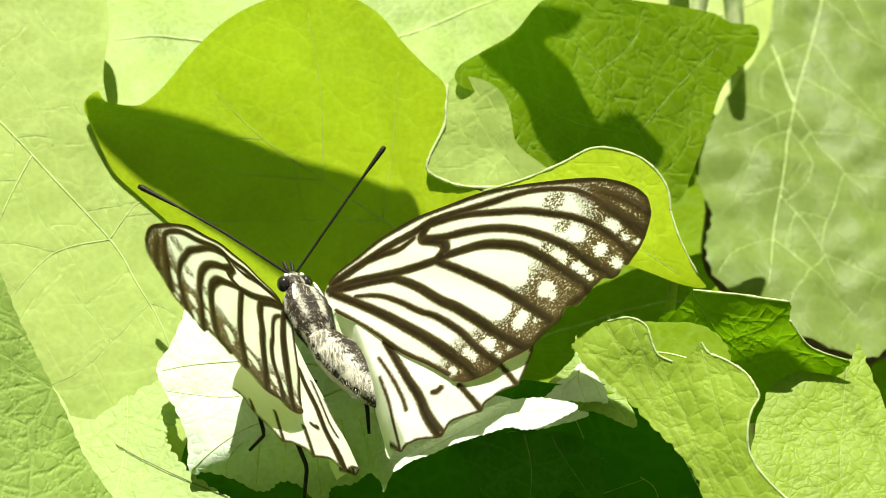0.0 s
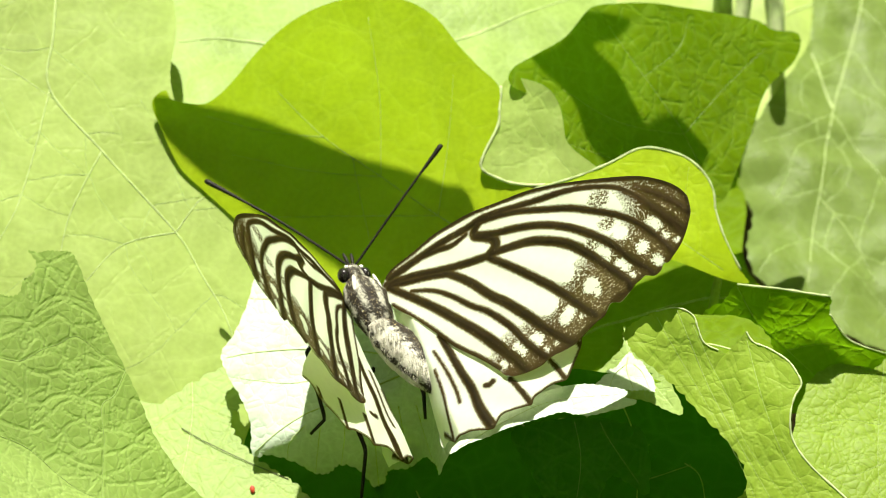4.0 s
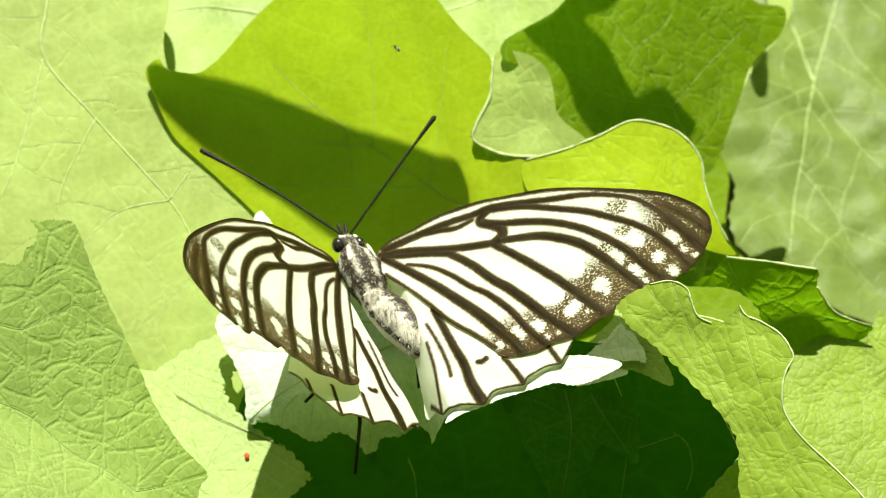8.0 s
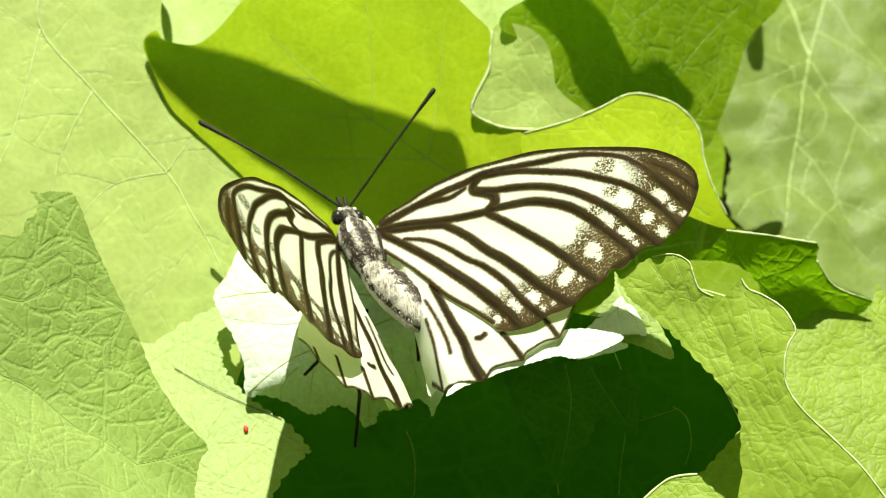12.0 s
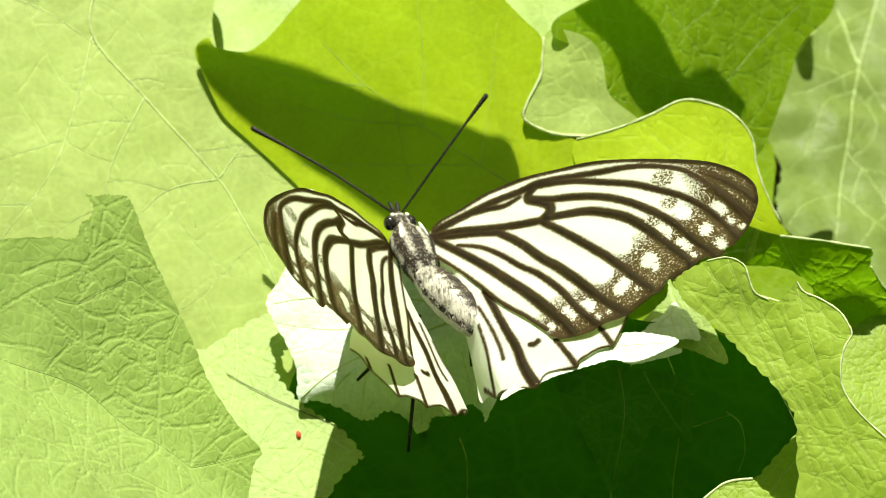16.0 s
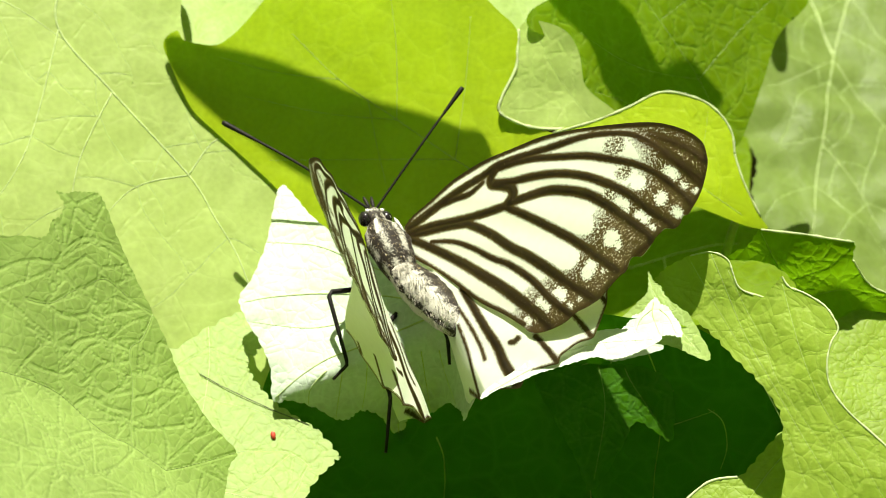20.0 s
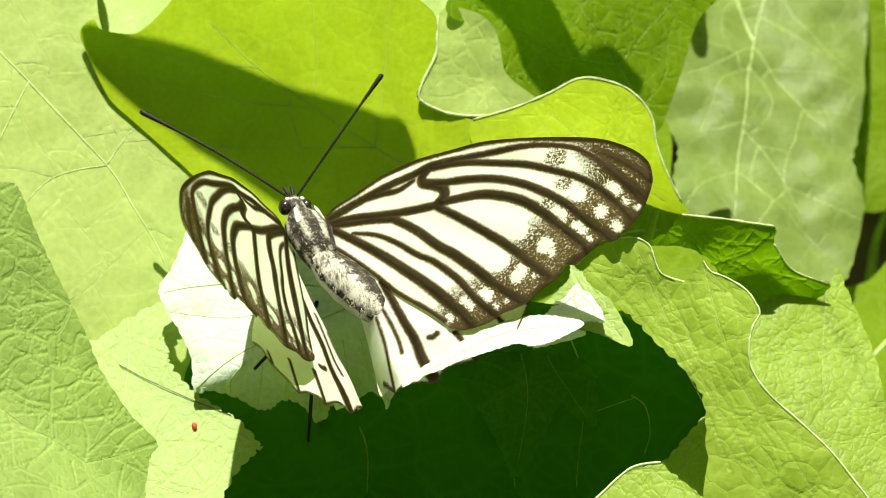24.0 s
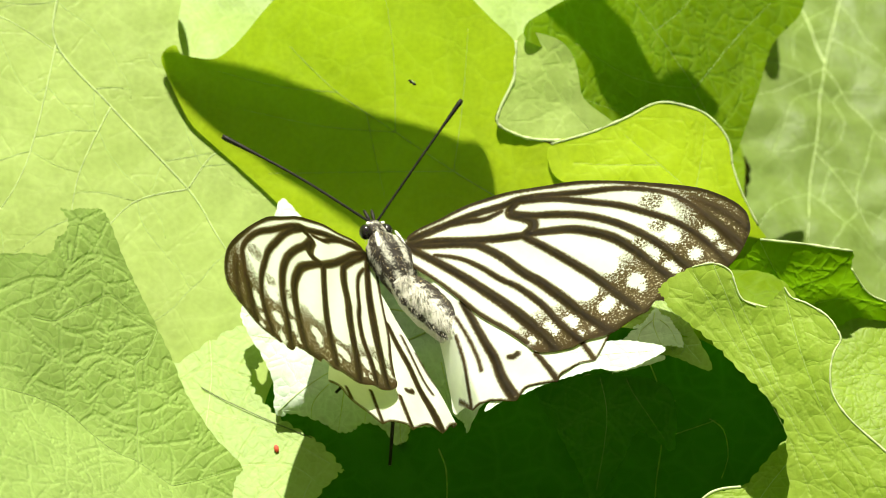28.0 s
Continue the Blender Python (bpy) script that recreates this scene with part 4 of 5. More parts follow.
thread = part("dry_stalk", tube([Vector(p) for p in ((-0.03158, -0.01080, 0.23622), (-0.02895, -0.01231, 0.23546), (-0.02587, -0.01381, 0.23470), (-0.02281, -0.01522, 0.23398), (-0.01877, -0.01688, 0.23312))], [0.05 * MM] * 5, 5), M_TWIG, None)
tagged(thread, "thin dry brown stalk lying on a leaf", "stalk")


def pale_stalk(points):
    path = spline(points, 8)
    ob = part("leaf_stalk", tube(path, [0.0011] * len(path), 8), M_RIM, None)
    tagged(ob, "pale upright leaf stalk among the leaves", "stalk", "pale stalks")


pale_stalk([(0.0412, 0.0690, 0.2735), (0.0398, 0.0632, 0.2574), (0.0377, 0.0592, 0.2505), (0.0369, 0.0654, 0.2432), (0.05, 0.16, 0.0)])
pale_stalk([(0.0423, 0.0718, 0.2724), (0.0441, 0.0659, 0.2562), (0.0451, 0.0651, 0.2487), (0.0476, 0.0852, 0.2355), (0.07, 0.17, 0.0)])


def small_fly(name, label, m, size):
    fly = new(name)
    fly.matrix_world = m
    tagged(fly, label, "insect")
    for word, at, rad in (("abdomen", -0.55, (0.26, 0.5, 0.24)), ("thorax", 0.1, (0.3, 0.34, 0.3)), ("head", 0.55, (0.2, 0.18, 0.2))):
        bm = bmesh.new()
        bmesh.ops.create_icosphere(bm, subdivisions=2, radius=1.0)
        for v in bm.verts:
            v.co = Vector((v.co.x * rad[0], v.co.y * rad[1] + at, v.co.z * rad[2] + 0.35)) * size
        part(word, bm, M_BLACK, fly)
    for sgn in (1, -1):
        bm = bmesh.new()
        ring = [bm.verts.new(Vector((sgn * (0.25 + 0.55 * (1 - math.cos(a)) / 2), 0.1 - 0.75 * (1 - math.cos(a)) / 2 + 0.22 * math.sin(a), 0.62)) * size) for a in [2 * math.pi * k / 12 for k in range(12)]]
        bm.faces.new(ring)
        part("wing", bm, M_GAUZE, fly, "clear gauzy wing")
        for k in range(3):
            y0 = 0.3 - 0.3 * k
            bend = [Vector((sgn * 0.2, y0, 0.3)), Vector((sgn * 0.7, y0 + 0.25 - 0.25 * k, 0.5)), Vector((sgn * 1.05, y0 + 0.4 - 0.45 * k, 0.0))]
            part("leg", tube([p * size for p in bend], [0.05 * size, 0.04 * size, 0.03 * size], 5), M_BLACK, fly)
    return fly


M_GAUZE = plain_mat("gauze", (0.55, 0.58, 0.50), 0.3, 1500.0, 0.2, 0.02, 0.6)
small_fly("fly", "small dark fly resting on a green leaf", pose(-0.05262, -0.04842, 0.25832, 12, 44, 20), 0.0008)
gnat = small_fly("gnat", "tiny dark gnat flying past the leaves", pose(0.1, 0, 0.32), 0.0006)

# ---- butterfly ----
THORAX = pose(-0.01077, -0.00469, 0.25087, 24.78, 11.74, 24.91)
butterfly = new("butterfly")
butterfly.matrix_world = THORAX
tagged(butterfly, "white butterfly with dark brown striped wings on a leaf", "butterfly")


def wing_mat(name, wing_white, wing_dark, share=0.3, edge_tone=(0.105, 0.065, 0.018)):
    mat, nt, out, add = node_mat(name)
    co = add("TexCoord").outputs["Object"]
    at = add("Attribute")
    at.attribute_name = "pale"
    fleck = add("Attribute")
    fleck.attribute_name = "fleck"
    n1 = add("TexNoise", Vector=co, Scale=4200.0, Detail=2.0, Roughness=0.7)
    n2 = add("TexNoise", Vector=co, Scale=1300.0, Detail=2.0)
    edge = math_node(nt, "ADD", at.outputs["Fac"], math_node(nt, "MULTIPLY", math_node(nt, "SUBTRACT", n1.outputs["Fac"], 0.5), 0.45))
    edge = math_node(nt, "ADD", edge, math_node(nt, "MULTIPLY", math_node(nt, "MULTIPLY", math_node(nt, "SUBTRACT", n1.outputs["Fac"], 0.5), 1.3), fleck.outputs["Fac"]))
    white = ramp(nt, edge, -0.10, 0.17)
    sparks = ramp(nt, math_node(nt, "ADD", math_node(nt, "MULTIPLY", fleck.outputs["Fac"], 0.16), n1.outputs["Fac"]), 0.66, 0.76)
    brown = mix_rgb(nt, ramp(nt, n2.outputs["Fac"], 0.35, 0.65), (*[c * 0.6 for c in wing_dark], 1), (*[c * 1.6 for c in wing_dark], 1))
    brown = mix_rgb(nt, math_node(nt, "MULTIPLY", fleck.outputs["Fac"], 0.8), brown, (*[min(1, c * 2.7) for c in wing_dark], 1))
    brown = mix_rgb(nt, math_node(nt, "MULTIPLY", sparks, 0.9), brown, (0.50, 0.40, 0.19, 1))
    brown = mix_rgb(nt, math_node(nt, "MULTIPLY", ramp(nt, at.outputs["Fac"], -0.32, -0.02), 0.85), brown, (*edge_tone, 1))
    pale = mix_rgb(nt, ramp(nt, n2.outputs["Fac"], 0.3, 0.7), (*[c * 0.9 for c in wing_white], 1), (*wing_white, 1))
    col = mix_rgb(nt, white, brown, pale)
    bump = add("Bump", Height=n1.outputs["Fac"], Strength=0.4, Distance=0.06 * MM)
    bs = add("BsdfPrincipled", Base_Color=col, Roughness=0.6, Normal=bump.outputs[0])
    bs.inputs["Specular IOR Level"].default_value = 0.12
    through_wing = mix_rgb(nt, white, (0.17, 0.13, 0.06, 1), (0.97, 0.98, 0.85, 1))
    tr = add("BsdfTranslucent", Color=through_wing)
    mix = add("MixShader", Fac=share)
    nt.links.new(bs.outputs[0], mix.inputs[1])
    nt.links.new(tr.outputs[0], mix.inputs[2])
    nt.links.new(mix.outputs[0], out.inputs["Surface"])
    return mat


M_WING = wing_mat("wing_scales", (0.79, 0.83, 0.72), (0.020, 0.013, 0.004), share=0.6)
M_UNDER = wing_mat("wing_underside", (0.80, 0.81, 0.60), (0.012, 0.010, 0.008), share=0.75)
M_FUR = wing_mat("body_fur", (0.44, 0.42, 0.34), (0.014, 0.011, 0.008), 0.0, (0.03, 0.026, 0.018))

# ---- wings, in their own plane: x outward from the hinge, y forward, mm ----
def vein_line(group, start, end, points):
    """A dark band along a vein: half its width at the root and at the margin, and its course."""
    group.append((start, end, points))


FORE = [(-0.1, 0.3), (0.2, 0.9), (1.1, 1.7), (3.4, 3.0), (6.6, 5.0), (10.1, 6.3), (14.1, 7.1), (18.7, 7.8), (23.7, 7.7), (27.7, 7.4), (31.6, 6.9), (34.6, 6.2), (37.2, 5.1), (39.0, 4.0), (40.2, 2.8), (40.7, 1.6), (41.0, 0.4), (40.8, -0.9), (40.4, -2.2), (39.9, -3.5), (39.4, -4.3), (38.8, -5.1), (38.1, -5.2), (37.7, -6.0), (37.0, -6.4), (35.9, -6.2), (35.3, -6.6), (34.7, -7.1), (34.4, -7.6), (33.1, -8.8), (32.2, -8.7), (31.6, -8.9), (31.1, -10.2), (30.4, -10.6), (29.5, -11.3), (28.5, -12.1), (27.7, -12.8), (26.3, -13.5), (25.1, -13.8), (24.3, -14.2), (23.5, -14.7), (22.2, -15.1), (20.6, -15.4), (19.4, -15.4), (18.5, -15.0), (17.8, -14.4), (15.1, -12.6), (11.4, -10.5), (8.1, -8.0), (4.8, -5.6), (1.7, -3.7), (-0.3, -1.3)]
FORE_VEINS = []
vein_line(FORE_VEINS, 0.32, 0.45, [(0.0, 0.5), (1.1, 1.7), (3.4, 3.0), (6.6, 4.9), (10.1, 6.2), (14.0, 7.0), (18.7, 7.7), (23.7, 7.7), (27.6, 7.3), (31.6, 6.7), (34.6, 6.1), (37.2, 5.0), (39.0, 3.9), (40.2, 2.7), (40.7, 1.5), (40.9, 0.4)])
vein_line(FORE_VEINS, 0.55, 0.2, [(0.6, 0.2), (4.2, 2.0), (7.8, 3.6), (10.9, 4.7), (12.9, 5.5), (16.1, 6.0), (20.3, 6.3), (24.4, 6.6), (27.6, 6.4), (31.1, 5.6), (34.1, 3.8), (36.9, 1.4), (39.7, -0.9), (40.5, -1.7)])
vein_line(FORE_VEINS, 0.5, 0.3, [(1.3, 0.6), (4.2, 2.0), (6.9, 2.6), (9.2, 2.8), (10.9, 3.9)])
vein_line(FORE_VEINS, 0.42, 0.36, [(13.1, 5.2), (16.1, 5.4), (18.6, 5.3), (21.4, 4.9), (25.1, 4.3), (28.2, 3.3), (31.2, 2.2), (33.5, 1.0), (35.6, -0.5), (37.8, -2.5), (39.4, -4.3)])
vein_line(FORE_VEINS, 0.5, 0.62, [(12.6, 5.1), (12.0, 4.3), (12.2, 3.4), (13.5, 3.0), (15.0, 2.4), (15.3, 1.4), (14.8, 0.6)])
vein_line(FORE_VEINS, 0.42, 0.5, [(12.7, 3.5), (15.1, 3.2), (18.0, 3.2), (21.3, 2.9), (24.1, 2.2), (26.8, 1.1), (29.5, -0.4), (31.7, -1.9), (33.9, -3.8), (36.0, -5.4), (36.9, -6.2)])
vein_line(FORE_VEINS, 0.5, 0.58, [(15.0, 0.6), (17.9, 1.0), (20.4, 1.1), (23.2, 0.5), (25.6, -0.4), (27.8, -1.8), (29.7, -3.3), (31.9, -5.0), (33.7, -6.5), (34.4, -7.6)])
vein_line(FORE_VEINS, 0.42, 0.5, [(0.1, -0.5), (3.7, -0.1), (7.2, -0.1), (10.7, -0.0), (14.1, 0.3), (15.0, 0.5)])
vein_line(FORE_VEINS, 0.42, 0.56, [(14.5, 0.2), (17.8, -1.6), (21.3, -3.7), (24.4, -5.7), (27.4, -8.0), (30.0, -10.0)])
vein_line(FORE_VEINS, 0.36, 0.46, [(0.7, -0.8), (3.2, -0.8), (5.9, -0.7), (9.1, -0.8)])
vein_line(FORE_VEINS, 0.46, 0.66, [(9.1, -0.8), (12.3, -2.5), (15.5, -4.8), (17.9, -6.2), (21.0, -8.4), (23.3, -10.2), (25.6, -11.7), (27.5, -12.9)])
vein_line(FORE_VEINS, 0.22, 0.5, [(4.0, -2.1), (7.1, -2.6), (10.1, -3.9), (12.9, -5.6), (15.4, -6.8), (18.6, -9.1), (20.9, -11.4), (22.8, -13.0), (24.1, -14.0)])
vein_line(FORE_VEINS, 0.4, 0.75, [(0.5, -1.0), (3.6, -2.6), (7.4, -4.7), (10.3, -6.5), (14.4, -9.2), (17.2, -11.3), (19.9, -13.5), (21.4, -15.0)])
vein_line(FORE_VEINS, 0.22, 0.3, [(1.5, -3.4), (4.8, -5.5), (8.1, -7.8), (11.4, -10.3), (15.1, -12.4), (17.9, -14.2)])
vein_line(FORE_VEINS, 0.14, 0.2, [(31.4, 5.2), (34.4, 3.2), (37.3, 0.9), (40.4, -2.2)])
vein_line(FORE_VEINS, 0.14, 0.2, [(33.4, 5.2), (36.7, 3.5), (39.2, 1.8), (40.8, 0.4)])
vein_line(FORE_VEINS, 0.2, 0.2, [(40.9, 0.3), (40.7, -0.9), (40.3, -2.2), (39.8, -3.5), (38.7, -5.0), (37.0, -6.3), (35.2, -6.6), (34.3, -7.5), (32.2, -8.6), (31.0, -10.1), (29.5, -11.2), (27.6, -12.7), (25.0, -13.7), (23.4, -14.6), (20.6, -15.3), (18.5, -14.9)])
FORE_FIELD = [(31.2, 6.7), (33.1, 3.6), (33.3, 1.2), (32.4, -0.5), (31.0, -1.5), (29.6, -1.9), (27.5, -3.3), (25.6, -5.3), (24.7, -7.2), (23.6, -8.7), (21.8, -9.4), (20.3, -10.4), (18.7, -10.9), (17.6, -12.4), (17.0, -14.3), (19.8, -16.5), (27.0, -15.1), (35.3, -11.1), (42.5, -3.2), (42.2, 2.8), (35.4, 6.7)]
FORE_SPOTS = [(36.4, -0.0, 0.61, 1.8), (38.0, -1.8, 0.33, 1.5), (32.2, -0.2, 0.82, 1.3), (35.3, -2.7, 0.7, 1.2), (37.4, -4.7, 0.49, 1.6), (30.1, -2.5, 0.9, 1.3), (32.7, -4.5, 0.78, 1.3), (34.1, -5.9, 0.45, 1), (29.0, -6.1, 0.9, 1), (29.9, -7.0, 0.49, 1), (25.0, -3.5, 1.23, 1.5), (23.0, -7.0, 1.47, 1.3), (26.6, -8.8, 0.74, 1), (26.2, -9.5, 0.82, 1), (28.3, -9.6, 0.33, 1), (22.4, -11.6, 0.9, 1.1), (24.0, -13.1, 0.37, 1), (20.4, -12.3, 0.9, 1.1), (18.3, -13.8, 0.57, 1), (33.8, -4.5, 0.25, 1), (39.6, -2.6, 0.29, 1.3), (25.2, -12.2, 0.33, 1)]
SMUDGES = [(28.9, 4.7, 1.06), (30.2, 1.3, 0.74), (28.5, -1.0, 0.66)]
HIND = [(-0.5, -1.4), (2.6, -1.6), (9.6, -3.3), (17.8, -5.5), (24.3, -7.4), (27.8, -8.9), (28.0, -9.3), (27.6, -9.8), (27.2, -10.5), (27.3, -12.0), (27.1, -13.4), (26.8, -14.7), (26.3, -16.1), (25.9, -16.4), (24.5, -16.7), (23.3, -17.6), (22.6, -18.2), (22.4, -19.0), (21.7, -19.1), (20.0, -19.4), (18.8, -19.9), (18.3, -21.3), (17.7, -21.6), (15.4, -21.5), (14.3, -21.8), (12.9, -22.0), (12.4, -21.8), (11.2, -21.0), (9.9, -20.6), (8.8, -20.2), (7.9, -17.6), (7, -14.8), (5.9, -12), (4.5, -9.4), (2.7, -6.8), (0.8, -4.4), (-0.2, -2.8)]
HIND_VEINS = []
vein_line(HIND_VEINS, 0.34, 0.62, [(8.8, -8.5), (10.5, -10.8), (12.6, -13.7), (14.4, -16.1), (15.7, -18.4), (17.3, -20.5), (18.3, -21.6)])
vein_line(HIND_VEINS, 0.16, 0.2, [(8.4, -10.5), (10.4, -13.0), (12.2, -15.7), (13.2, -17.7)])
vein_line(HIND_VEINS, 0.16, 0.2, [(9.1, -13.1), (10.3, -15.4), (11.3, -17.7), (12.5, -21.8)])
vein_line(HIND_VEINS, 0.25, 0.34, [(19.1, -15.4), (20.8, -17.1), (22.0, -18.5), (22.5, -19.2)])
vein_line(HIND_VEINS, 0.2, 0.3, [(23.1, -12.9), (24.6, -14.5), (25.8, -15.9), (26.3, -16.4)])
vein_line(HIND_VEINS, 0.2, 0.25, [(26.3, -10.9), (26.9, -11.8), (27.3, -12.2)])
vein_line(HIND_VEINS, 0.28, 0.34, [(16.1, -15.9), (16.6, -15.9), (17.0, -15.5)])
vein_line(HIND_VEINS, 0.15, 0.15, [(28.0, -9.3), (27.6, -9.8), (27.2, -10.5), (27.3, -12.0), (27.1, -13.4), (26.8, -14.7), (26.3, -16.1), (25.9, -16.4), (24.5, -16.7), (23.3, -17.6), (22.6, -18.2), (22.4, -19.0), (21.7, -19.1), (20.0, -19.4), (18.8, -19.9), (18.3, -21.3), (17.7, -21.6), (15.4, -21.5), (14.3, -21.8), (12.9, -22.0), (12.4, -21.8), (11.2, -20.7), (10.0, -19.8)])


def band_dist(x, y, start, end, line):
    """Distance to the edge of a tapering band (below 0 inside), and to its middle."""
    best, mid, n = np.full(len(x), 9.0), np.full(len(x), 9.0), len(line) - 1
    for i, ((ax, ay), (bx, by)) in enumerate(zip(line, line[1:])):
        vx, vy = bx - ax, by - ay
        t = np.clip(((x - ax) * vx + (y - ay) * vy) / (vx * vx + vy * vy + 1e-9), 0, 1)
        d = np.hypot(x - ax - t * vx, y - ay - t * vy)
        best = np.minimum(best, d - 1.18 * (start + (end - start) * (i + t) / n))
        mid = np.minimum(mid, d)
    return best, mid


def wing(name, outline, veins, side, parent, field=(), spots=(), smudges=(), drop=0.0, label=""):
    """A wing sheet with raised veins, its root at the hinge. side: 1 right, -1 left."""
    pts = [Vector((p.x, p.y)) for p in spline([(*p, 0) for p in outline], 4, True)]
    v, f = fill(pts, 0.19)
    x, y = np.array([p.x for p in v]), np.array([p.y for p in v])
    pale, thin, rib = np.full(len(x), 9.0), np.full(len(x), 9.0), np.zeros(len(x))
    fleck = np.zeros(len(x))
    if field:
        poly = [(p.x, p.y) for p in spline([(*p, 0) for p in field], 4, True)]
        deep = seg_dist(x, y, poly + poly[:1]) * np.where(in_poly(x, y, poly), 1, -1)
        fleck = np.clip(0.45 + deep * 0.4, 0, 1)
        pale = np.minimum(pale, np.where(deep > -1.2, 0.20 - 0.42 * np.clip(0.5 + deep * 0.24, 0, 1.1), 9.0))
        for sx, sy, r, long in spots:
            along = ((x - sx) * 0.75 - (y - sy) * 0.66) / long
            across = (x - sx) * 0.66 + (y - sy) * 0.75
            pale = np.maximum(pale, np.minimum(1.15 * r - np.hypot(along, across), 0.5))
        for sx, sy, r in smudges:
            far = np.hypot((x - sx) * 0.8, y - sy) - r
            pale = np.minimum(pale, np.maximum(far * 0.5 + 0.05, -0.02))
            fleck = np.maximum(fleck, np.clip(0.7 - far, 0, 1))
    for start, end, line in veins:
        sm = [(p.x, p.y) for p in spline([(*p, 0) for p in line], 4)]
        d, mid = band_dist(x, y, start, end, sm)
        pale = np.minimum(pale, d)
        thin = np.minimum(thin, mid - 0.20)
        fleck = fleck * np.clip(0.1 + (mid - 0.25) * 1.6, 0.1, 1)
        rib = np.maximum(rib, np.exp(-(mid / 0.2) ** 2))
    for layer in ("upper", "under"):
        up = layer == "upper"
        z = 0.07 * rib * (1 if up else -0.8) - (0 if up else 0.05) - drop + 0.07 * np.sin(y * 1.25 + x * 0.5) * np.clip(x / 12, 0, 1)
        if not field:
            # the inner edge of the hindwing folds down along the abdomen
            z = z - 0.75 * np.clip(-0.58 * y - x + 1.4, 0, 4) ** 1.3
        bm = bmesh.new()
        lp, lf = bm.verts.layers.float.new("pale"), bm.verts.layers.float.new("fleck")
        tone = pale if up else thin
        vs = []
        for i in range(len(x)):
            b = bm.verts.new((side * x[i] * MM, y[i] * MM, z[i] * MM))
            b[lp], b[lf] = float(tone[i]), float(fleck[i] if up else 0)
            vs.append(b)
        for tri in f:
            tri = tri if (side > 0) == up else tri[::-1]
            try:
                bm.faces.new([vs[i] for i in tri])
            except ValueError:
                pass
        if up:
            sheet = part(name, bm, M_WING, parent, label)
        else:
            part("underside", bm, M_UNDER, sheet, "pale greenish underside with thin black veins")
    return sheet


def blob(rings, shade, sides=32):
    """A rounded body along y from (y, radius_x, radius_z, z, x) rings, mm; shade(angle, y): pale above 0, dark below."""
    bm = bmesh.new()
    lp = bm.verts.layers.float.new("pale")
    lf = bm.verts.layers.float.new("fleck")
    loops = []
    for yy, rx, rz, zz, xx in rings:
        loop = []
        for k in range(sides):
            ang = 2 * math.pi * k / sides
            rough = 1 + 0.05 * noise.noise(Vector((math.cos(ang) * 3, yy * 1.6, math.sin(ang) * 3)))
            v = bm.verts.new(Vector((xx + rx * rough * math.cos(ang), yy, zz + rz * rough * math.sin(ang))) * MM)
            v[lp] = shade(ang, yy)
            v[lf] = 0.4
            loop.append(v)
        loops.append(loop)
    for a, b in zip(loops, loops[1:]):
        for k in range(sides):
            bm.faces.new((a[k], b[k], b[(k + 1) % sides], a[(k + 1) % sides]))
    bm.faces.new(loops[0])
    bm.faces.new(loops[-1][::-1])
    return bm


def smooth_rings(rings, n=8):
    out = []
    for i in range(len(rings) - 1):
        for k in range(n):
            t = k / n
            t = t * t * (3 - 2 * t) if i == 0 else t
            out.append(tuple(a + (b - a) * t for a, b in zip(rings[i], rings[i + 1])))
    return out + [rings[-1]]


def thorax_shade(ang, y):
    """Pale lines along a dark grey back, a dark ring at the rear."""
    lines = math.cos(7.2 * (ang - 2.18)) * 0.28 + 0.16 * noise.noise(Vector((math.cos(ang) * 2, y * 0.8, math.sin(ang) * 2)))
    ring = abs(y + 3.9) * 0.5 - 0.2
    return min(lines - 0.10, ring)


def abdomen_shade(ang, y):
    """Pale, with a broad dark jagged band on one flank, a dotted line on the other and a dark tip."""
    side = math.degrees(ang) % 360
    notch = 0.30 * math.cos(y * 2 * math.pi / 1.5)
    flank = abs(side - 78) / 27 - 1 + notch + 0.4 * noise.noise(Vector((side / 30, y * 1.3, 0)))
    low = abs(side - 176) / 8 - 1 + 1.2 * notch + 0.8 * noise.noise(Vector((side / 20, y * 1.8, 3)))
    rings = 0.5 + 0.45 * math.cos(y * 2 * math.pi / 1.5 + 2.2)
    return min(flank, low, (y + 15.7) * 0.6, 0.3 + rings) * 0.4


part("thorax", blob(smooth_rings([(-5.6, 1.7, 1.5, -0.2, 1.3), (-4.0, 2.2, 2.0, 0, 1.1), (-1.4, 2.7, 2.3, 0.2, 0.8), (0.5, 2.2, 2.0, 0.1, 0.6), (1.8, 1.2, 1.1, 0, 0.5)]), thorax_shade), M_FUR, butterfly, "grey furry thorax with dark bands")
part("abdomen", blob(smooth_rings([(-17.2, 0.3, 0.3, 3.0, 4.2), (-16.4, 1.0, 1.0, 2.8, 4.1), (-14.2, 2.0, 2.0, 2.3, 3.7), (-11.2, 2.7, 2.5, 1.6, 3.0), (-8.2, 2.7, 2.4, 0.9, 2.2), (-5.4, 1.9, 1.8, 0.2, 1.4), (-4.6, 1.1, 1.1, 0, 1.2)]), abdomen_shade), M_FUR, butterfly, "pale furry abdomen with a dark flank")
part("head", blob(smooth_rings([(1.4, 0.8, 0.8, 0, 0.4), (2.2, 1.25, 1.1, 0, 0.4), (3.4, 1.2, 1.05, -0.1, 0.4), (4.2, 0.5, 0.5, -0.2, 0.4)]), lambda ang, y: -0.12 + 0.5 * noise.noise(Vector((math.cos(ang) * 2, y * 2, math.sin(ang) * 2)))), M_FUR, butterfly, "small dark head")


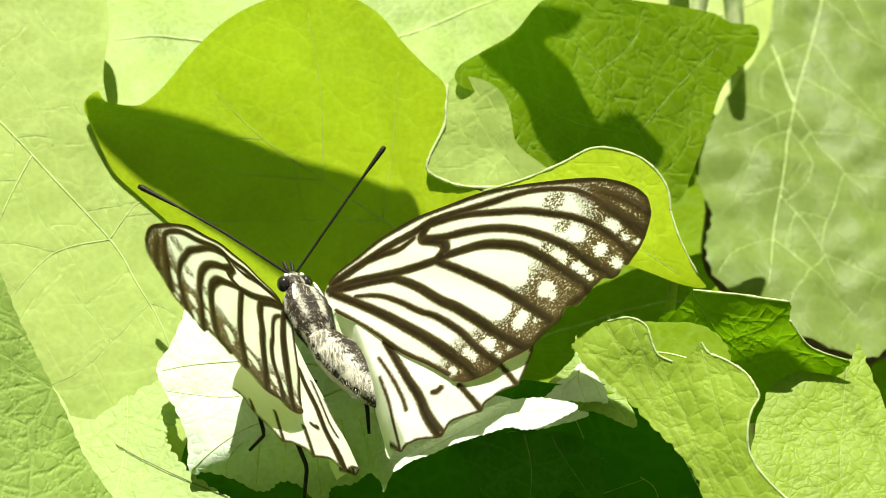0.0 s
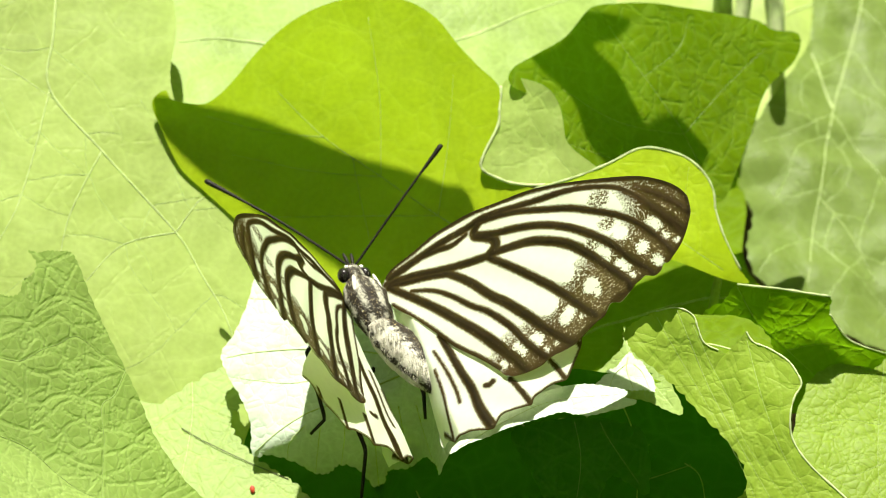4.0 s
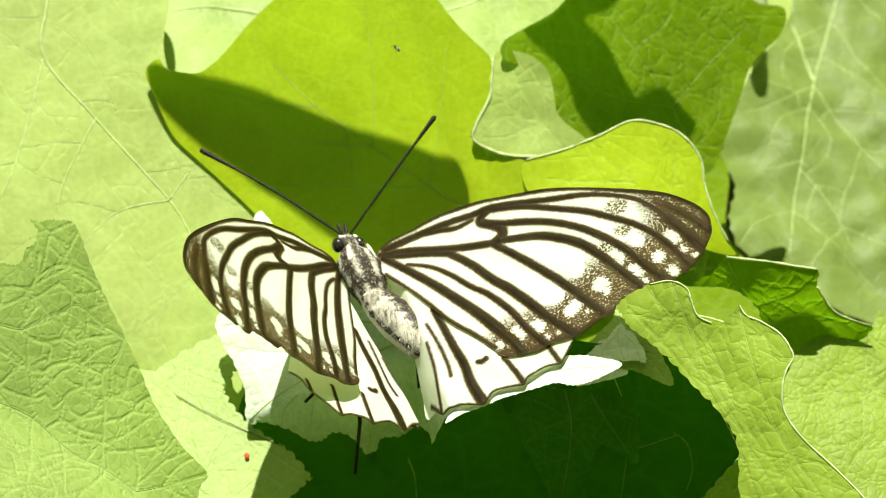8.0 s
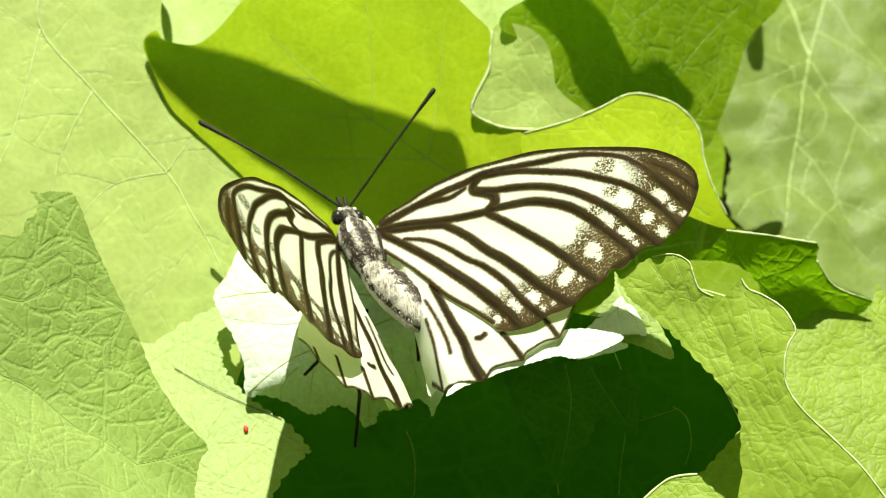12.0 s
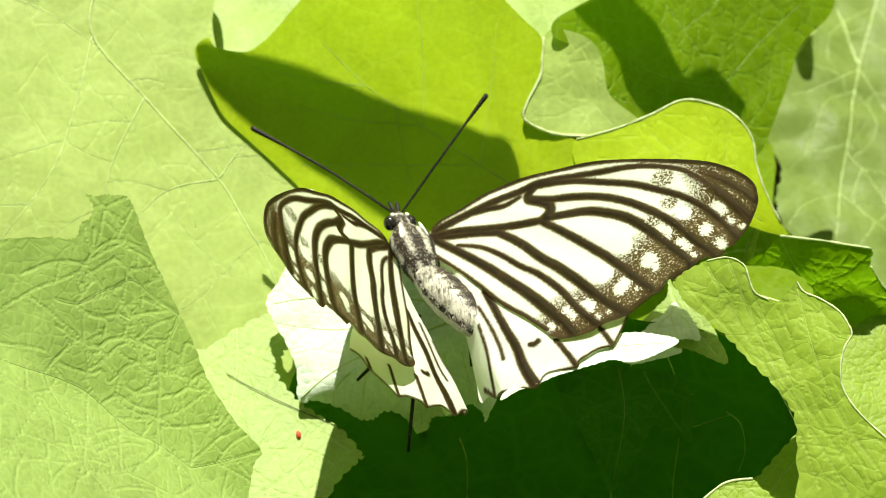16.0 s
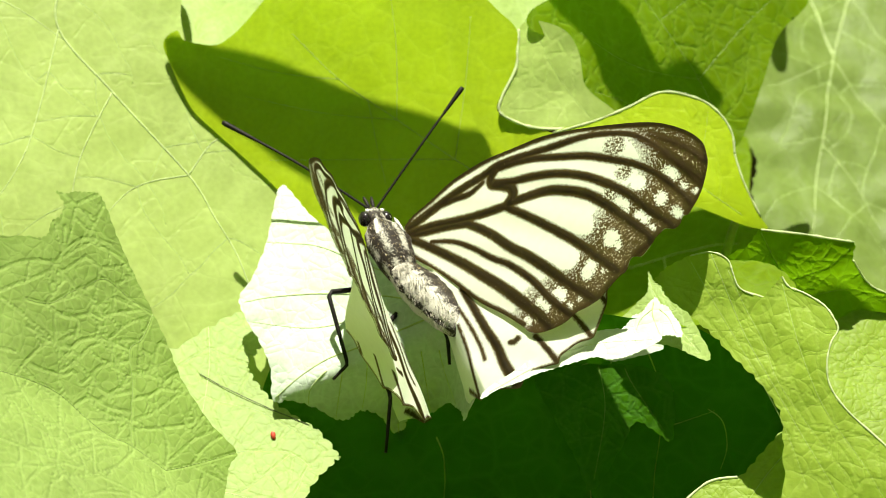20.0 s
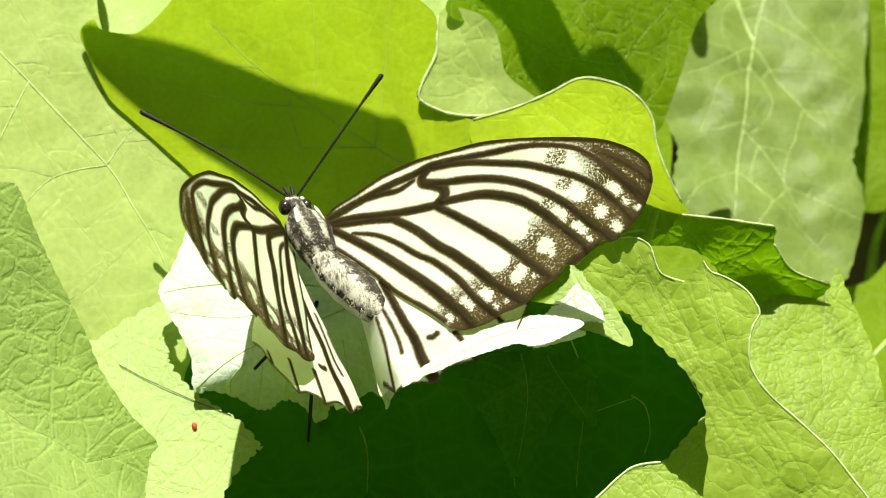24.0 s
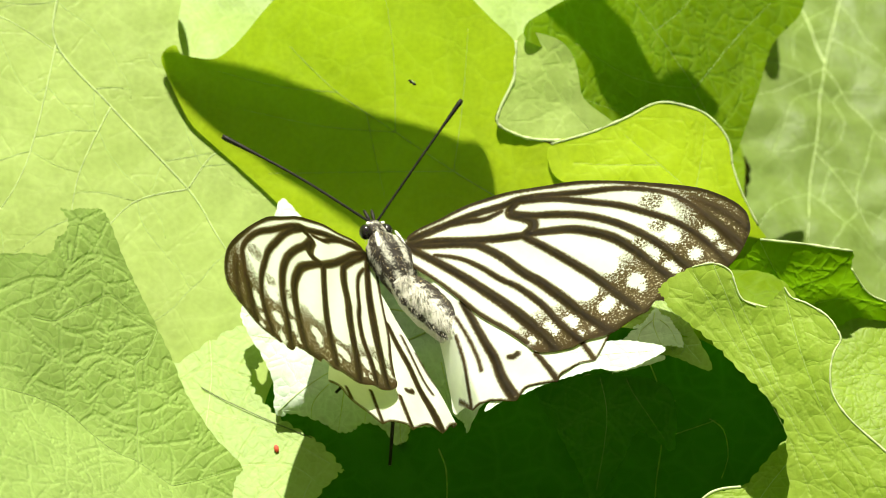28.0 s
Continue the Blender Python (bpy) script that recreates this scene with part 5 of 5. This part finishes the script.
def fur(segments, count, seed, low=-0.3, high=3.44):
    """Short hairs that stand on the body, joined into one mesh."""
    rng = random.Random(seed)
    verts, faces = [], []
    for _ in range(count):
        rings = rng.choice(segments)
        i = rng.randrange(len(rings) - 1)
        yy, rx, rz, zz, xx = (a + (b - a) * rng.random() for a, b in zip(rings[i], rings[i + 1]))
        ang = rng.uniform(low, high)
        out = Vector((math.cos(ang), 0, math.sin(ang)))
        root = Vector((xx + rx * out.x, yy, zz + rz * out.z))
        tip = root + (out * 0.35 + Vector((rng.uniform(-0.2, 0.2), -0.7, rng.uniform(-0.1, 0.2)))) * rng.uniform(0.6, 1.2)
        side = Vector((-out.z, 0, out.x)) * 0.035
        base = len(verts)
        verts += [(root - side) * MM, (root + side) * MM, tip * MM]
        faces.append((base, base + 1, base + 2))
    me = bpy.data.meshes.new("fur")
    me.from_pydata(verts, [], faces)
    me.materials.append(M_HAIR)
    ob = new("fur", me)
    ob.parent = butterfly
    ob["kind"] = "stuff"
    ob["label"] = "short pale hairs"


def hair_mat():
    mat, nt, out, add = node_mat("hair")
    rnd = add("NewGeometry").outputs["Random Per Island"]
    col = mix_rgb(nt, ramp(nt, rnd, 0.1, 0.8), (0.04, 0.035, 0.025, 1), (0.36, 0.33, 0.25, 1))
    bs = add("BsdfPrincipled", Base_Color=col, Roughness=0.6)
    nt.links.new(bs.outputs[0], out.inputs["Surface"])
    return mat


M_HAIR = hair_mat()
fur([[(-5.2, 1.8, 1.6, -0.1, 1.3), (-4.0, 2.2, 2.0, 0, 1.1), (-1.4, 2.7, 2.3, 0.2, 0.8), (0.5, 2.2, 2.0, 0.1, 0.6), (1.8, 1.2, 1.1, 0, 0.5)]], 420, 3)
fur([[(-15.2, 1.6, 1.6, 2.5, 3.9), (-11.2, 2.7, 2.5, 1.6, 3.0), (-8.2, 2.7, 2.4, 0.9, 2.2), (-5.4, 1.9, 1.8, 0.2, 1.4)]], 900, 4, 1.95, 3.0)
def lump(name, centre, radii, material, label, turn=0.0):
    bm = bmesh.new()
    bmesh.ops.create_icosphere(bm, subdivisions=3, radius=1.0)
    rot = Matrix.Rotation(radians(turn), 3, "Z")
    for v in bm.verts:
        v.co = (rot @ Vector((v.co.x * radii[0], v.co.y * radii[1], v.co.z * radii[2])) + Vector(centre)) * MM
    part(name, bm, material, butterfly, label)


M_EYE = plain_mat("eye_black", (0.012, 0.010, 0.009), 0.18, 4000.0, 0.4, 0.02)
M_TUFT = plain_mat("pale_tuft", (0.62, 0.60, 0.50), 0.7, 2500.0, 0.3, 0.1)
for sx in (1, -1):
    lump("eye", (0.4 + sx * 1.35, 2.6, 0.05), (0.72, 0.92, 0.9), M_EYE, "round glossy black eye")
    lump("palp", (0.4 + sx * 0.38, 4.9, 0.15), (0.22, 0.95, 0.24), M_BLACK, "short dark mouth feeler", -sx * 8)
    lump("tuft", (0.4 + sx * 0.95, 3.4, 0.62), (0.26, 0.24, 0.18), M_TUFT, "small white tuft beside the eye")
    lump("shoulder_stripe", (0.65 + sx * 1.5, 0.0, 1.6), (0.24, 1.5, 0.28), M_TUFT, "pale stripe on the shoulder", sx * 10)


def antenna(tip, start):
    pts = [Vector(start), Vector(start).lerp(Vector(tip), 0.5) + Vector((0, 0, 0.5)), Vector(tip)]
    path = [p * MM for p in spline(pts, 14)]
    n = len(path)
    part("antenna", tube(path, [(0.155 + (0.20 * max(0, (i / (n - 1) - 0.72) / 0.28) ** 0.7 if i < n - 1 else 0.1)) * MM for i in range(n)]), M_BLACK, butterfly, "thin black clubbed antenna")


antenna((-13.7, 18.5, -1.1), (0.0, 3.8, 0.3))
antenna((11.3, 13.1, 11.0), (0.8, 3.8, 0.3))


def leg(points):
    pts = []
    for a, b in zip(points, points[1:]):
        a, b = Vector(a), Vector(b)
        pts += [a.lerp(b, t) for t in (0.06, 0.3, 0.6, 0.94)]
    n = len(pts)
    part("leg", tube([p * MM for p in pts], [(0.36 - 0.18 * i / (n - 1)) * MM for i in range(n)]), M_BLACK, butterfly, "thin black jointed leg")


leg([(1.5, -4.0, -4.2), (-6.7, -4.8, -3.8), (-5.4, -12.4, -7.4), (-7.3, -13.6, -8.7)])
leg([(2.3, -7.1, -4.0), (-4.1, -12.4, -3.6), (-2.8, -18.4, -5.3), (-4.5, -24.6, -8.1)])
leg([(5.5, -8.5, -2.9), (4.5, -13.8, -1.2), (4.6, -16.4, -3.2)])
leg([(4.5, -5.5, -3.4), (6.8, -7.3, -1.2), (7.8, -11.9, -4.0)])

wings = {}
for sx in (1, -1):
    wings[sx, "fore"] = wing("forewing", FORE, FORE_VEINS, sx, butterfly, FORE_FIELD, FORE_SPOTS, SMUDGES, label="white forewing striped with dark brown veins")
    wings[sx, "hind"] = wing("hindwing", HIND, HIND_VEINS, sx, butterfly, drop=0.22, label="white hindwing with dark veins and scalloped edge")


# ---- motion of the wings: seconds, raise in degrees ----
RAISE = [(0, 51.7), (0.1, 53.2), (0.2, 57.5), (0.3, 65.2), (0.4, 74.9), (0.5, 82.2), (0.6, 81.3), (0.7, 75.9), (0.8, 69.9), (0.9, 65.4), (1, 62.3), (1.2, 55.7), (1.5, 50.4), (1.7, 51.4), (1.8, 53.4), (1.9, 58), (2, 68.7), (2.1, 79.4), (2.2, 86.4), (2.3, 83.1), (2.4, 80), (2.5, 74.8), (2.6, 69.3), (2.7, 64.1), (2.8, 61), (3, 59.2), (3.5, 55.1), (4.5, 54.7), (5.5, 54.3), (6, 48.3), (6.5, 47.9), (7, 43.9), (7.5, 41.8), (8, 40.9), (8.5, 38.8), (8.6, 46), (8.7, 57.4), (8.8, 69.8), (8.9, 75.1), (9, 72.4), (9.1, 64), (9.2, 60.3), (9.3, 56), (9.4, 52.8)]
RAISE += [(9.5, 50.5), (10, 43.5), (10.1, 44.4), (10.2, 47), (10.3, 56.9), (10.4, 70.7), (10.5, 77.7), (10.6, 75.6), (10.7, 71.4), (10.8, 65.4), (10.9, 60.8), (11, 58.6), (11.5, 52.3), (12, 49), (12.5, 45.3), (13.5, 51.9), (14.5, 56.4), (15, 47.3), (15.5, 45), (16, 46.4), (16.5, 50.8), (17, 46.6), (17.5, 44.2), (17.8, 46.5), (18, 50.5), (18.1, 56.4), (18.2, 65.3), (18.3, 60.2), (18.4, 55.4), (18.5, 53.1), (19, 47.9), (19.3, 49.4), (19.4, 53.2), (19.5, 64.3), (19.6, 69.9), (19.7, 70.7), (19.8, 66.6), (19.9, 64.4), (20, 61.2), (20.5, 50.1), (21, 42), (21.5, 39.5), (22.5, 48.1), (23.3, 64)]
RAISE += [(23.5, 64.8), (23.6, 62.5), (23.7, 58.4), (23.8, 54.6), (23.9, 51.7), (24, 50.8), (24.2, 50.2), (24.3, 50.8), (24.4, 55.7), (24.5, 62), (24.6, 67.4), (24.7, 69.1), (24.8, 64.9), (24.9, 60.1), (25, 58.3), (25.3, 52.9), (25.5, 50.8), (25.6, 50.1), (26, 48.9), (26.5, 46.3), (27, 40.6), (27.5, 42.7), (28, 39.9)]
# slow change of the wings' twist and forward sweep: seconds, degrees, degrees
DRIFT = [(0, -1.7, 2.7), (1, 0.1, 2.1), (2, -1.3, 1.7), (3, -1, 1.6), (5.5, -0.6, 1.2), (7, -0.3, 0.9), (8, -0.1, 0.7), (9, 0.8, -0.8), (10, -0.3, 0.5), (11, -0.1, -0.2), (12.5, -0.2, 0.1), (14.5, 0.1, -0.4), (17, 0.3, -0.2), (19, 0, -0.5), (20, 0.7, -1.2), (21.5, 0.2, -0.6), (23.5, 1.1, -1.8), (25, 0.9, -1.5), (26.5, 0.2, -1.1), (28, 0.6, -1)]
PIVOT = Vector((2.98, 14.42, -4.43))       # point that the beat leaves in place, mm
ROOT = Vector((10.78, -11.02, 1.91))        # the wing's root from there, in the wing's own space
LEFT_ROOT = Vector((-1.04, 1.43, -1.74))


def beat(t, a):
    """Turn of the right forewing against the body."""
    twist = -30.108 + 0.6069 * a + -0.002839 * a * a + np.interp(t, [r[0] for r in DRIFT], [r[1] for r in DRIFT])
    sweep = -39.214 + 0.2715 * a + -0.000611 * a * a + np.interp(t, [r[0] for r in DRIFT], [r[2] for r in DRIFT])
    return Matrix.Rotation(-radians(a), 4, "Y") @ Matrix.Rotation(radians(twist), 4, "X") @ Matrix.Rotation(radians(sweep), 4, "Z")


def turn_by(x, y, z):
    """A turn about the axis (x, y, z) by its length in degrees."""
    w = Vector((x, y, z))
    return Matrix.Rotation(radians(w.length), 4, w) if w.length > 1e-6 else Matrix.Identity(4)


GNAT = [
    (0, pose(0.0742, 0.0207, 0.2949, 30, 20, 0)),
    (6.2, pose(0.0476, 0.0191, 0.2920, 30, 20, 69.4)),
    (6.5, pose(-0.0041, 0.0107, 0.2775, 30, 20, 0.5)),
    (6.8, pose(0.0210, 0.0191, 0.2920, 30, 20, 11.6)),
    (7.4, pose(0.0210, 0.0174, 0.2891, 30, 20, 33.8)),
    (7.7, pose(-0.0010, 0.0089, 0.2745, 30, 20, 44.9)),
    (8, pose(-0.0056, 0.0078, 0.2726, 30, 20, 56)),
    (8.3, pose(-0.0322, 0.0191, 0.2920, 30, 20, 67.1)),
    (14, pose(-0.0853, 0.0207, 0.2949, 30, 20, 38)),
    (27.4, pose(-0.0388, 0.0207, 0.2949, 30, 20, 53.8)),
    (27.8, pose(-0.0149, 0.0157, 0.2863, 30, 20, 68.6)),
    (28, pose(-0.0070, 0.0049, 0.2674, 30, 20, 76)),
]


def motions():
    walk(gnat, GNAT)
    mirror = Matrix.Diagonal((-1, 1, 1, 1))
    rows = {key: [] for key in wings}
    for t, a in RAISE:
        fore = beat(t, a)
        root = Matrix.Translation((PIVOT + fore.to_3x3() @ ROOT) * MM)
        lag = min(max(0.62 * (a - 41), 0.3), 12)
        rows[1, "fore"].append((t, root @ fore))
        rows[1, "hind"].append((t, root @ fore @ turn_by(-0.72 * lag, 0.69 * lag, 0)))
        lead = beat(t, np.interp(a, [58, 66, 73, 87], [58, 67.4, 72.4, 81]) if a > 58 else a)
        left = turn_by(1.4 + 0.155 * t, -7.4, -2.5) @ mirror @ lead @ mirror
        root = Matrix.Translation(LEFT_ROOT * MM)
        lag = 10.5 + 0.1 * (a - 41)
        rows[-1, "fore"].append((t, root @ left))
        rows[-1, "hind"].append((t, root @ left @ turn_by(-0.67 * lag, -0.74 * lag, 2.8)))
    for key, path in rows.items():
        walk(wings[key], path)


motions()
